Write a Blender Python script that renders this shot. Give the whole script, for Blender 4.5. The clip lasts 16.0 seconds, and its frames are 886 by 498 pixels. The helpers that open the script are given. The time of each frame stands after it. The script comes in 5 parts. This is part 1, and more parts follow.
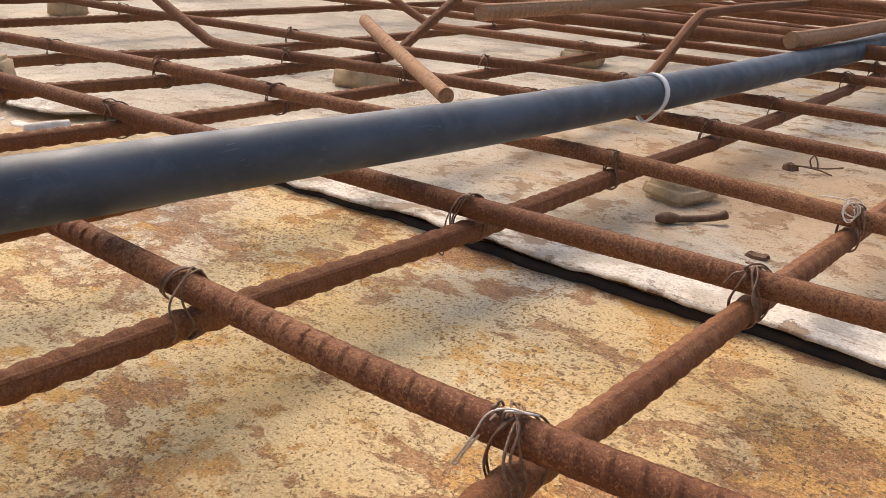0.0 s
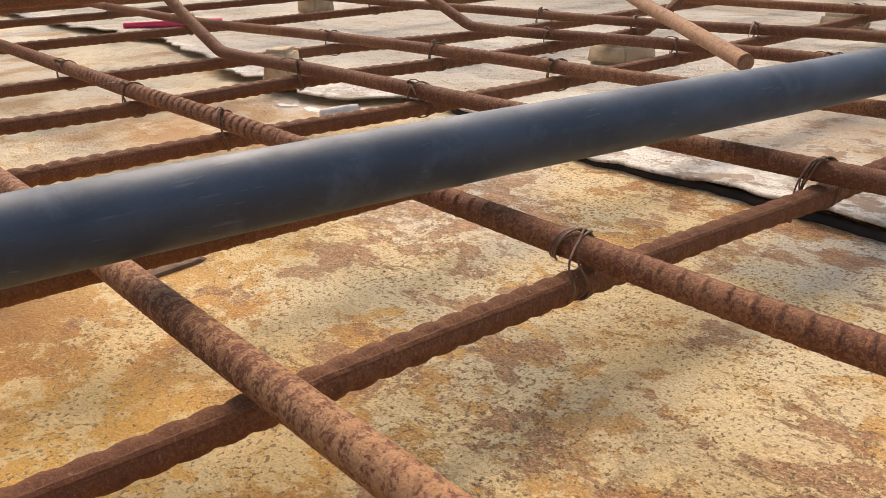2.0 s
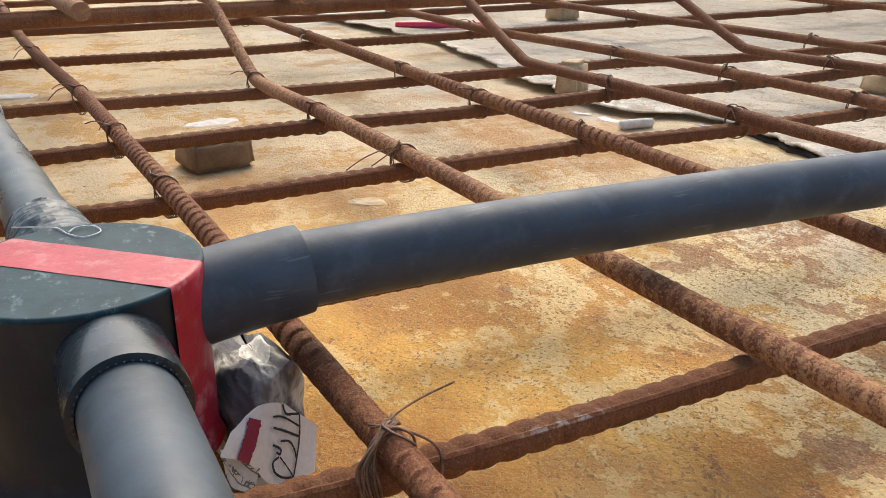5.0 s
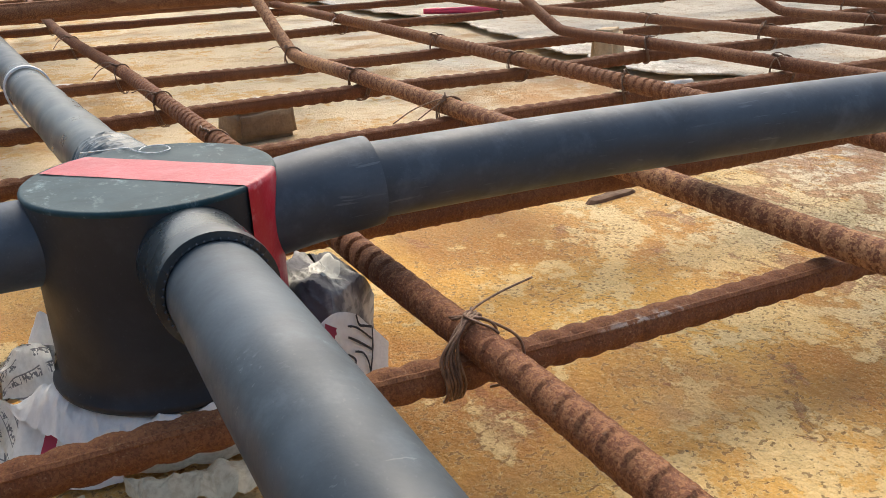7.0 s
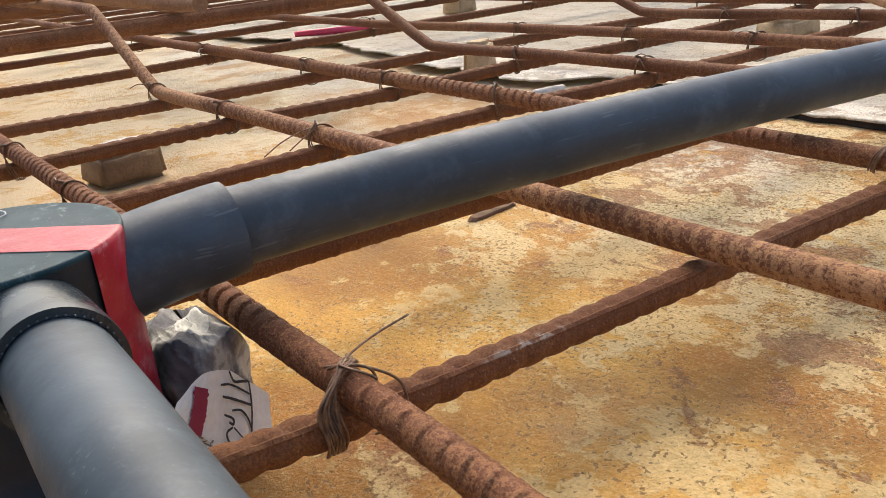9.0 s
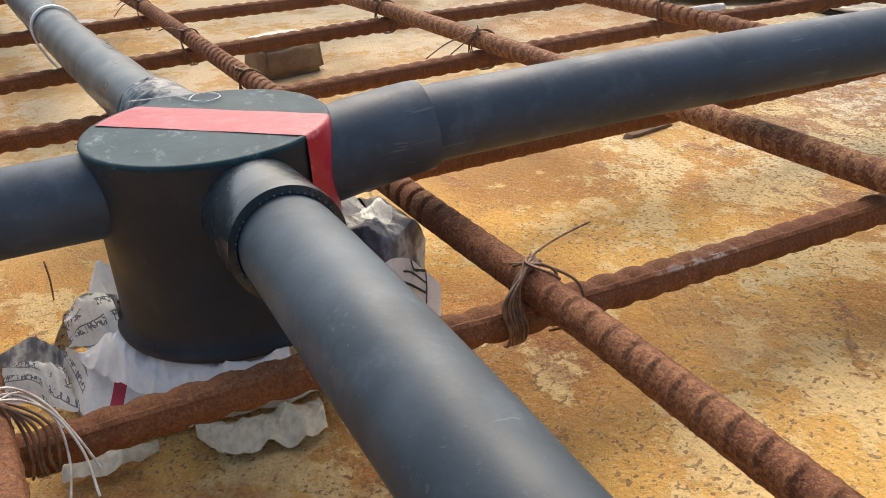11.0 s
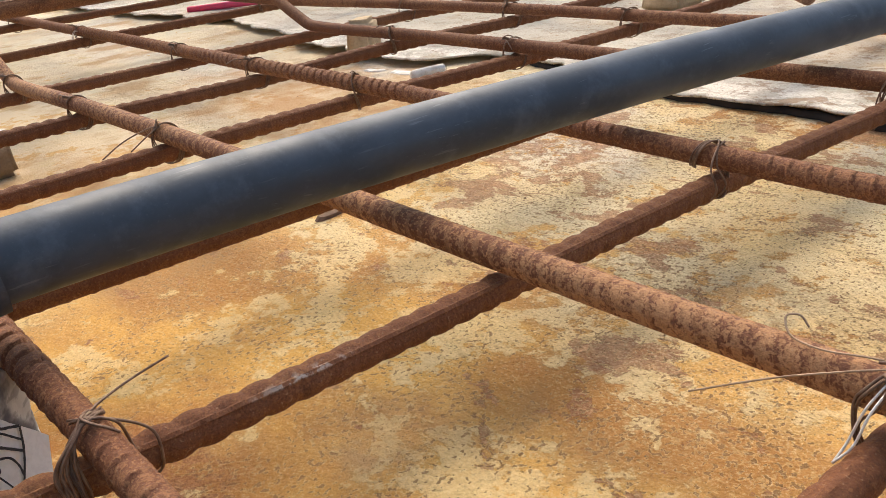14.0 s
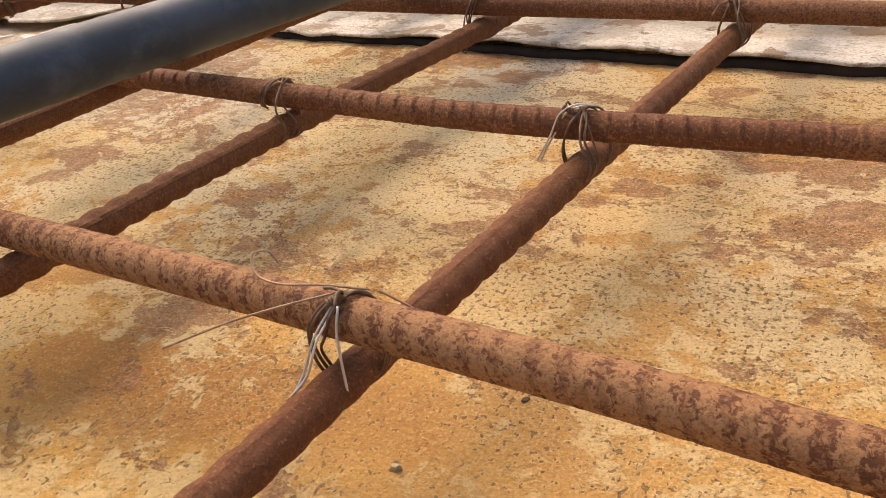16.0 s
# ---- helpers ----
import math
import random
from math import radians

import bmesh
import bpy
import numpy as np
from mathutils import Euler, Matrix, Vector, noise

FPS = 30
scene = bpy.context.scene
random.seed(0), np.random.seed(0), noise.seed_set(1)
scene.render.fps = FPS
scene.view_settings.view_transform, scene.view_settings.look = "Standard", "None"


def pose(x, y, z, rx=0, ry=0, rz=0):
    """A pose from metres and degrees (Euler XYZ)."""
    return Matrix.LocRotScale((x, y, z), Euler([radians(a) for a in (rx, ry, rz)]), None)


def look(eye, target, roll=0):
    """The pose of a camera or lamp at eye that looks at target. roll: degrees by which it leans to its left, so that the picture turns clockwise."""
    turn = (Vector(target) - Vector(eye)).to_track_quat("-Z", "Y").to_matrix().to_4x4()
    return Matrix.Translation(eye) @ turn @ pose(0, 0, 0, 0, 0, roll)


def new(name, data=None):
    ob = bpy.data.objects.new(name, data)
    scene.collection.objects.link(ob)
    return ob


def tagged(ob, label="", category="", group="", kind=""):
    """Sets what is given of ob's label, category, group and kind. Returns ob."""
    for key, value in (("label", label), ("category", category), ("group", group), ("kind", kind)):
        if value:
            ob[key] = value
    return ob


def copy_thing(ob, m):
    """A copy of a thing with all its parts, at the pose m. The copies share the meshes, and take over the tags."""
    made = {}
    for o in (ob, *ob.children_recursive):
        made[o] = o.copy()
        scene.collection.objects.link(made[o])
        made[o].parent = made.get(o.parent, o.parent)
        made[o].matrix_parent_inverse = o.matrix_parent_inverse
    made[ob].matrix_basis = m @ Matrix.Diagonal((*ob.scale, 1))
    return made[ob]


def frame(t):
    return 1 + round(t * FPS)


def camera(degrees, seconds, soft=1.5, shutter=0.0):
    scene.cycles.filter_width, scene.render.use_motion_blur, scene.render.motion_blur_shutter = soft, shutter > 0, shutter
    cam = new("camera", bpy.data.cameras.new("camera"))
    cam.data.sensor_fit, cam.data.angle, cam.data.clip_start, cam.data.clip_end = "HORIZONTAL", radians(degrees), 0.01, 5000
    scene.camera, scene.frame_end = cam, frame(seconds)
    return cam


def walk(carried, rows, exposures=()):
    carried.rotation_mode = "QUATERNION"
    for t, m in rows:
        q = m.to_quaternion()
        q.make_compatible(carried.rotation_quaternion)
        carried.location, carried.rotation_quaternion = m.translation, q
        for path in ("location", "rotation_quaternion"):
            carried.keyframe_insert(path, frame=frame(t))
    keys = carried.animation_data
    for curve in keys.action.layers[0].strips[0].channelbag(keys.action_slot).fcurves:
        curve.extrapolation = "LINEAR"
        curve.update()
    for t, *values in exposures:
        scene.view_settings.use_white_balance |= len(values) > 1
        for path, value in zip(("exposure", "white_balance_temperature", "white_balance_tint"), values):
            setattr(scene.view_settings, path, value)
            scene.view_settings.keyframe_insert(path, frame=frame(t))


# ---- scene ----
cam = camera(55.36, 16.0, soft=0.8)
PATH = [
    (0, (0.02568, 0.02714, 0.15822), (-0.51928, 0.78815, -0.19375), 3.716),
    (0.5, (0.01552, 0.01610, 0.15440), (-0.56935, 0.74219, -0.20715), 2.381),
    (1, (0.00116, 0.00287, 0.15186), (-0.64690, 0.66947, -0.21648), 0.533),
    (1.5, (-0.01129, -0.00771, 0.14694), (-0.68887, 0.62811, -0.22267), -0.615),
    (2, (-0.02125, -0.01892, 0.14807), (-0.72620, 0.58639, -0.22159), -1.305),
    (2.5, (-0.03089, -0.03313, 0.14845), (-0.77150, 0.53043, -0.21745), -1.575),
    (3, (-0.03693, -0.05313, 0.15385), (-0.80998, 0.46600, -0.21071), -1.292),
    (3.5, (-0.02566, -0.06940, 0.17686), (-0.81342, 0.42561, -0.18975), -0.836),
    (4, (-0.01574, -0.10840, 0.17829), (-0.80944, 0.37081, -0.19639), -0.055),
    (4.5, (-0.02352, -0.13959, 0.17831), (-0.81985, 0.33168, -0.20085), 0.678),
    (5, (-0.02343, -0.15216, 0.17776), (-0.83119, 0.30360, -0.19613), 0.386),
    (5.2, (-0.02030, -0.15920, 0.17308), (-0.82838, 0.29812, -0.19822), 0.192),
    (7.3, (-0.02252, -0.16955, 0.14651), (-0.84807, 0.26002, -0.21946), -2.465),
    (7.5, (-0.02348, -0.16703, 0.14597), (-0.83923, 0.28335, -0.21694), -2.407),
    (8, (-0.02380, -0.16653, 0.14583), (-0.82468, 0.31590, -0.20892), -2.237),
    (8.5, (-0.02462, -0.16279, 0.14641), (-0.81727, 0.33415, -0.20678), -2.903),
    (9, (-0.02683, -0.15594, 0.14995), (-0.79357, 0.37634, -0.20890), -5.312),
    (9.5, (-0.02925, -0.17105, 0.15158), (-0.79888, 0.30875, -0.26968), -4.515),
    (9.7, (-0.02907, -0.18212, 0.15190), (-0.83069, 0.23255, -0.27873), -5.679),
    (11.8, (-0.02808, -0.17370, 0.15430), (-0.82835, 0.22471, -0.29386), -3.220),
    (12, (-0.02778, -0.17044, 0.15280), (-0.83111, 0.22939, -0.28855), -3.769),
    (12.5, (-0.02789, -0.15897, 0.15320), (-0.83157, 0.25148, -0.27765), -4.835),
    (13, (-0.02444, -0.13934, 0.15820), (-0.80659, 0.31850, -0.26444), -6.203),
    (13.5, (-0.01740, -0.11880, 0.16036), (-0.76251, 0.40430, -0.25337), -5.684),
    (14, (-0.00741, -0.10826, 0.15958), (-0.71955, 0.46481, -0.24595), -5.968),
    (14.5, (-0.00032, -0.09944, 0.15544), (-0.68115, 0.51064, -0.24986), -6.342),
    (15, (0.01644, -0.08655, 0.14787), (-0.58943, 0.58438, -0.27965), -6.953),
    (15.5, (0.03338, -0.07475, 0.14594), (-0.49967, 0.63261, -0.31829), -7.493),
    (16, (0.04134, -0.05436, 0.14641), (-0.45162, 0.66852, -0.33778), -7.035),
]
walk(cam, [(t, look(eye, target, roll)) for t, eye, target, roll in PATH],
     [(0.0, 0.17, 7150, 15), (5.0, 0.21, 6600, 8), (8.0, 0.27, 6550, 7), (9.5, 0.27, 6700, 9), (12.5, 0.30, 6600, 8), (14.5, 0.26, 6900, 10), (16.0, 0.09, 7800, 17)])

# ---- light ----
world = bpy.data.worlds.new("overcast_sky")
scene.world = world
world.use_nodes = True
wn, wl = world.node_tree.nodes, world.node_tree.links
sky = wn.new("ShaderNodeTexSky")
sky.sky_type = "NISHITA"
sky.sun_disc = False
SUN_WAY = Vector((-0.62, 0.36, 0.80)).normalized()
sky.sun_elevation = math.asin(SUN_WAY.z)
sky.sun_rotation = math.atan2(SUN_WAY.x, SUN_WAY.y)
sky.air_density, sky.dust_density, sky.ozone_density = 1.0, 5.0, 1.0
wn["Background"].inputs["Strength"].default_value = 0.215
wl.new(sky.outputs["Color"], wn["Background"].inputs["Color"])
sun_data = bpy.data.lights.new("sun", "SUN")
sun_data.energy, sun_data.angle, sun_data.color = 0.85, radians(45), (1.0, 0.95, 0.88)
sun = new("sun", sun_data)
sun.rotation_euler = SUN_WAY.to_track_quat("Z", "Y").to_euler()


# ---- materials ----
class Mat:
    """A node material with short ways to add nodes."""

    def __init__(self, name, rough=0.7, metal=0.0):
        self.m = bpy.data.materials.new(name)
        self.m.use_nodes = True
        self.n, self.l = self.m.node_tree.nodes, self.m.node_tree.links
        self.b = self.n["Principled BSDF"]
        self.b.inputs["Roughness"].default_value = rough
        self.b.inputs["Metallic"].default_value = metal

    def put(self, sock, value):
        if isinstance(value, bpy.types.NodeSocket):
            self.l.new(value, sock)
        else:
            sock.default_value = value

    def coord(self, kind="Object"):
        return self.n.new("ShaderNodeTexCoord").outputs[kind]

    def scaled(self, vec, s):
        n = self.n.new("ShaderNodeMapping")
        self.put(n.inputs["Vector"], vec)
        n.inputs["Scale"].default_value = s
        return n.outputs[0]

    def noise(self, vec, scale, detail=4, rough=0.55, warp=0.0, out="Fac"):
        n = self.n.new("ShaderNodeTexNoise")
        self.put(n.inputs["Vector"], vec)
        n.inputs["Scale"].default_value, n.inputs["Detail"].default_value = scale, detail
        n.inputs["Roughness"].default_value, n.inputs["Distortion"].default_value = rough, warp
        return n.outputs[out]

    def cells(self, vec, scale, out="Distance", feature="F1", rand=1.0):
        n = self.n.new("ShaderNodeTexVoronoi")
        n.feature = feature
        self.put(n.inputs["Vector"], vec)
        n.inputs["Scale"].default_value, n.inputs["Randomness"].default_value = scale, rand
        return n.outputs[out]

    def ramp(self, fac, a, b, lo=0.0, hi=1.0):
        n = self.n.new("ShaderNodeMapRange")
        n.interpolation_type = "SMOOTHSTEP"
        self.put(n.inputs["Value"], fac)
        n.inputs["From Min"].default_value, n.inputs["From Max"].default_value = a, b
        n.inputs["To Min"].default_value, n.inputs["To Max"].default_value = lo, hi
        return n.outputs[0]

    def math(self, op, a, b=0.0, c=0.0):
        n = self.n.new("ShaderNodeMath")
        n.operation = op
        for s, v in zip(n.inputs, (a, b, c)):
            self.put(s, v)
        return n.outputs[0]

    def mix(self, fac, a, b, blend="MIX"):
        n = self.n.new("ShaderNodeMix")
        n.data_type, n.blend_type = "RGBA", blend
        self.put(n.inputs[0], fac)
        for s, v in ((n.inputs[6], a), (n.inputs[7], b)):
            self.put(s, (*v, 1.0) if isinstance(v, tuple) else v)
        return n.outputs[2]

    def axis(self, vec, k):
        n = self.n.new("ShaderNodeSeparateXYZ")
        self.put(n.inputs[0], vec)
        return n.outputs[k]

    def near(self, vec, x, y, sx, sy, wob=None):
        """1 at a place on the floor, falling to 0 at sx, sy from it."""
        dx = self.math("DIVIDE", self.math("SUBTRACT", self.axis(vec, 0), x), sx)
        dy = self.math("DIVIDE", self.math("SUBTRACT", self.axis(vec, 1), y), sy)
        d = self.math("SQRT", self.math("ADD", self.math("MULTIPLY", dx, dx), self.math("MULTIPLY", dy, dy)))
        if wob is not None:
            d = self.math("ADD", d, wob)
        return self.ramp(d, 1.0, 0.35)

    def rand(self):
        return self.n.new("ShaderNodeObjectInfo").outputs["Random"]

    def bump(self, height, dist, strength=1.0, under=None):
        n = self.n.new("ShaderNodeBump")
        self.put(n.inputs["Height"], height)
        n.inputs["Distance"].default_value, n.inputs["Strength"].default_value = dist, strength
        if under is not None:
            self.put(n.inputs["Normal"], under)
        return n.outputs[0]

    def done(self, color=None, rough=None, normal=None):
        if color is not None:
            self.put(self.b.inputs["Base Color"], (*color, 1.0) if isinstance(color, tuple) else color)
        if rough is not None:
            self.put(self.b.inputs["Roughness"], rough)
        if normal is not None:
            self.put(self.b.inputs["Normal"], normal)
        return self.m


def floor_material():
    """Steel shutter sheet: flaking cream wash over rust, with orange staining and fine pits."""
    k = Mat("rusty_shutter_sheet", 0.75)
    k.b.inputs["Specular IOR Level"].default_value = 0.22
    v = k.coord()
    x, y = k.axis(v, 0), k.axis(v, 1)
    warp = k.math("MULTIPLY", k.math("SUBTRACT", k.noise(v, 15, 6, 0.62), 0.5), 2.2)
    low = k.ramp(y, 0.26, 0.02)
    calm = k.ramp(k.math("ADD", x, k.math("MULTIPLY", warp, 0.06)), -0.32, -0.50, 1.0, 0.18)
    # the bare rusty steel: orange, ochre and brown in soft clouds
    base = k.mix(k.ramp(k.noise(v, 9, 6, 0.6), 0.38, 0.62), (0.56, 0.265, 0.062), (0.70, 0.42, 0.140))
    ochre = k.ramp(k.math("ADD", k.noise(v, 8.3, 4), k.math("MULTIPLY", low, 0.10)), 0.50, 0.64)
    base = k.mix(k.math("MULTIPLY", k.math("MULTIPLY", ochre, low), 0.85), base, (0.76, 0.415, 0.090))
    bright_ochre = k.near(v, -0.05, -0.05, 0.19, 0.12, warp)
    base = k.mix(k.math("MULTIPLY", bright_ochre, 0.75), base, (0.83, 0.495, 0.120))
    side = k.math("MULTIPLY", k.ramp(k.math("ADD", x, k.math("MULTIPLY", warp, 0.08)), -0.20, -0.04), 0.8)
    base = k.mix(k.math("MULTIPLY", side, 0.6), base, (0.72, 0.415, 0.150))
    dirt = k.ramp(k.noise(k.scaled(v, (1.0, 1.5, 1.0)), 11, 7, 0.62), 0.52, 0.64)
    base = k.mix(k.math("MULTIPLY", dirt, 0.60), base, (0.42, 0.195, 0.052))
    rust = k.math("MAXIMUM", k.near(v, -0.36, 0.03, 0.095, 0.05, warp), k.near(v, -0.24, -0.075, 0.08, 0.09, warp))
    rust = k.math("MAXIMUM", rust, k.near(v, -0.14, 0.07, 0.10, 0.035, warp))
    rust = k.math("MAXIMUM", rust, k.near(v, -0.30, 0.36, 0.16, 0.035, warp))
    rust = k.math("MAXIMUM", rust, k.near(v, -0.62, 0.25, 0.12, 0.06, warp))
    base = k.mix(k.math("MULTIPLY", rust, 0.75), base, (0.40, 0.165, 0.040))
    base = k.mix(k.ramp(calm, 1.0, 0.2, 0.0, 0.7), base, (0.60, 0.385, 0.165))
    # what is left of the cream coat, in ragged islands
    fine = k.math("SUBTRACT", k.noise(v, 95, 6, 0.66), 0.5)
    f = k.math("ADD", k.noise(k.scaled(v, (1.0, 1.25, 1.0)), 15, 6, 0.60, 0.4), k.math("MULTIPLY", fine, 0.75))
    f = k.math("ADD", f, k.ramp(k.math("ADD", x, k.math("MULTIPLY", warp, 0.05)), -0.42, -0.68, 0.0, 0.10))
    f = k.math("ADD", f, k.ramp(y, -0.04, 0.26, -0.045, 0.105))
    f = k.math("SUBTRACT", f, k.math("MULTIPLY", rust, 0.10))
    f = k.math("SUBTRACT", f, k.math("MULTIPLY", side, 0.06))
    spot = k.math("MAXIMUM", k.near(v, -0.214, -0.052, 0.030, 0.014, warp), k.near(v, -0.155, -0.035, 0.045, 0.020, warp))
    f = k.math("ADD", f, k.math("MULTIPLY", spot, 0.13))
    coat = k.mix(k.ramp(k.noise(v, 10, 6, 0.6), 0.36, 0.64), (0.82, 0.60, 0.27), k.mix(k.ramp(y, 0.0, 0.2), (0.83, 0.66, 0.33), (0.78, 0.68, 0.43)))
    coat = k.mix(k.ramp(x, -0.42, -0.62, 0.0, 0.75), coat, (0.70, 0.62, 0.46))
    coat = k.mix(k.math("MULTIPLY", k.ramp(k.noise(v, 6.5, 5), 0.46, 0.62), k.ramp(y, 0.12, 0.32)), coat, (0.70, 0.67, 0.56))
    coat = k.mix(k.math("MULTIPLY", k.ramp(k.noise(v, 30, 6, 0.65), 0.55, 0.66), 0.6), coat, (0.58, 0.46, 0.22))
    coat = k.mix(k.math("MULTIPLY", side, 0.55), coat, (0.78, 0.52, 0.225))
    left = k.math("ADD", k.math("MULTIPLY", k.ramp(f, 0.42, 0.60), 0.30), k.math("MULTIPLY", k.ramp(f, 0.490, 0.518), k.ramp(y, -0.02, 0.20, 0.42, 0.58)))
    col = k.mix(left, base, coat)
    grime = k.ramp(k.noise(k.scaled(v, (1.2, 1.0, 1.0)), 17, 9, 0.68), 0.575, 0.62)
    col = k.mix(k.math("MULTIPLY", grime, k.ramp(y, 0.0, 0.2, 0.18, 0.32)), col, (0.50, 0.35, 0.16))
    lichen = k.math("MAXIMUM", k.near(v, -0.190, 0.004, 0.035, 0.014, warp), k.near(v, -0.150, 0.150, 0.035, 0.045, warp))
    col = k.mix(k.math("MULTIPLY", lichen, k.ramp(k.noise(v, 60, 5, 0.65), 0.42, 0.58, 0.0, 0.45)), col, (0.43, 0.36, 0.22))
    # flaked patches of brown rust with torn edges
    spread = k.math("ADD", k.ramp(k.noise(v, 6, 3), 0.40, 0.64, -0.06, 0.045), k.ramp(y, 0.02, 0.22, -0.055, 0.042))
    rusty = k.mix(k.ramp(k.noise(v, 140, 6, 0.68), 0.40, 0.60), (0.29, 0.115, 0.054), (0.50, 0.250, 0.115))
    flake = k.ramp(k.math("ADD", k.noise(k.scaled(v, (1.0, 1.35, 1.0)), 26, 9, 0.70, 0.3), spread), 0.562, 0.575)
    col = k.mix(k.math("MULTIPLY", flake, k.math("MULTIPLY", calm, 0.80)), col, rusty)
    f2 = k.ramp(k.math("ADD", k.noise(k.scaled(v, (1.0, 1.3, 1.0)), 120, 5, 0.66), k.math("MULTIPLY", spread, 1.1)), 0.600, 0.615)
    col = k.mix(k.math("MULTIPLY", f2, k.math("MULTIPLY", calm, k.ramp(y, 0.05, 0.22, 0.12, 0.55))), col, (0.31, 0.150, 0.062))
    # pits of uneven outline, in swarms, each with a paler lip
    where = k.ramp(k.noise(v, 22, 6, 0.62), 0.38, 0.60, 0.20, 1.0)
    thin = k.ramp(y, 0.02, 0.16, -0.012, 0.0)
    p1 = k.math("ADD", thin, k.noise(k.scaled(v, (1.0, 0.8, 1.0)), 560, 2, 0.5))
    p1 = k.math("ADD", p1, k.math("MULTIPLY", where, 0.105))
    p2 = k.math("ADD", k.noise(v, 270, 3, 0.62), k.math("MULTIPLY", where, 0.05))
    lip = k.math("MAXIMUM", k.ramp(p1, 0.60, 0.66), k.ramp(p2, 0.63, 0.68))
    pit = k.math("MAXIMUM", k.ramp(p1, 0.672, 0.70), k.math("MULTIPLY", k.ramp(p2, 0.688, 0.70), k.math("MULTIPLY", k.ramp(side, 0.0, 0.7, 1.0, 0.35), k.ramp(y, 0.08, 0.22, 0.25, 0.80))))
    col = k.mix(k.math("MULTIPLY", lip, k.math("MULTIPLY", calm, 0.28)), col, (0.86, 0.66, 0.32))
    col = k.mix(k.math("MULTIPLY", pit, k.math("MULTIPLY", calm, k.ramp(y, 0.0, 0.2, 0.70, 0.78))), col, k.mix(k.ramp(y, 0.0, 0.2), (0.24, 0.110, 0.034), (0.20, 0.098, 0.042)))
    grain = k.noise(v, 900, 4, 0.66)
    soft = k.ramp(k.math("ADD", y, k.math("MULTIPLY", warp, 0.05)), 0.02, 0.16, 0.48, 1.0)
    calm = k.math("MULTIPLY", calm, soft)
    col = k.mix(k.math("MULTIPLY", calm, k.ramp(grain, 0.37, 0.48, 0.50, 0.0)), col, (0.27, 0.135, 0.052))
    col = k.mix(k.math("MULTIPLY", calm, k.ramp(grain, 0.53, 0.64, 0.0, 0.40)), col, (0.90, 0.74, 0.46))
    stain = k.math("MULTIPLY", k.ramp(k.noise(k.scaled(v, (1.4, 1.0, 1.0)), 9, 6, 0.58), 0.53, 0.66), k.ramp(calm, 0.9, 0.2, 0.0, 0.75))
    col = k.mix(stain, col, (0.46, 0.265, 0.105))
    scab = k.math("MAXIMUM", k.near(v, -0.165, -0.118, 0.040, 0.045, warp), k.near(v, -0.232, -0.045, 0.045, 0.022, warp))
    scab = k.math("MULTIPLY", scab, k.ramp(k.noise(v, 120, 7, 0.70), 0.44, 0.53))
    scab = k.math("MAXIMUM", scab, k.math("MULTIPLY", k.near(v, -0.195, -0.172, 0.050, 0.050, warp), k.ramp(k.noise(v, 90, 7, 0.70), 0.36, 0.50, 0.35, 1.0)))
    col = k.mix(k.math("MULTIPLY", scab, 0.85), col, k.mix(k.ramp(grain, 0.40, 0.60), (0.27, 0.098, 0.036), (0.44, 0.190, 0.070)))
    far_rust = k.math("MAXIMUM", k.near(v, -0.60, 0.27, 0.22, 0.13, warp), k.near(v, -0.56, 0.02, 0.10, 0.10, warp))
    far_rust = k.math("MULTIPLY", far_rust, k.ramp(k.noise(v, 20, 7, 0.66), 0.38, 0.56, 0.25, 0.85))
    col = k.mix(far_rust, col, (0.50, 0.275, 0.110))
    h = k.math("ADD", k.math("MULTIPLY", k.noise(v, 260, 6, 0.70), 1.0), k.math("MULTIPLY", flake, -0.25))
    h = k.math("ADD", h, k.math("MULTIPLY", left, 0.22))
    h = k.math("ADD", h, k.math("MULTIPLY", pit, -0.5))
    return k.done(col, k.ramp(grain, 0.3, 0.7, 0.62, 0.9), k.bump(h, 0.0024, 1.0))


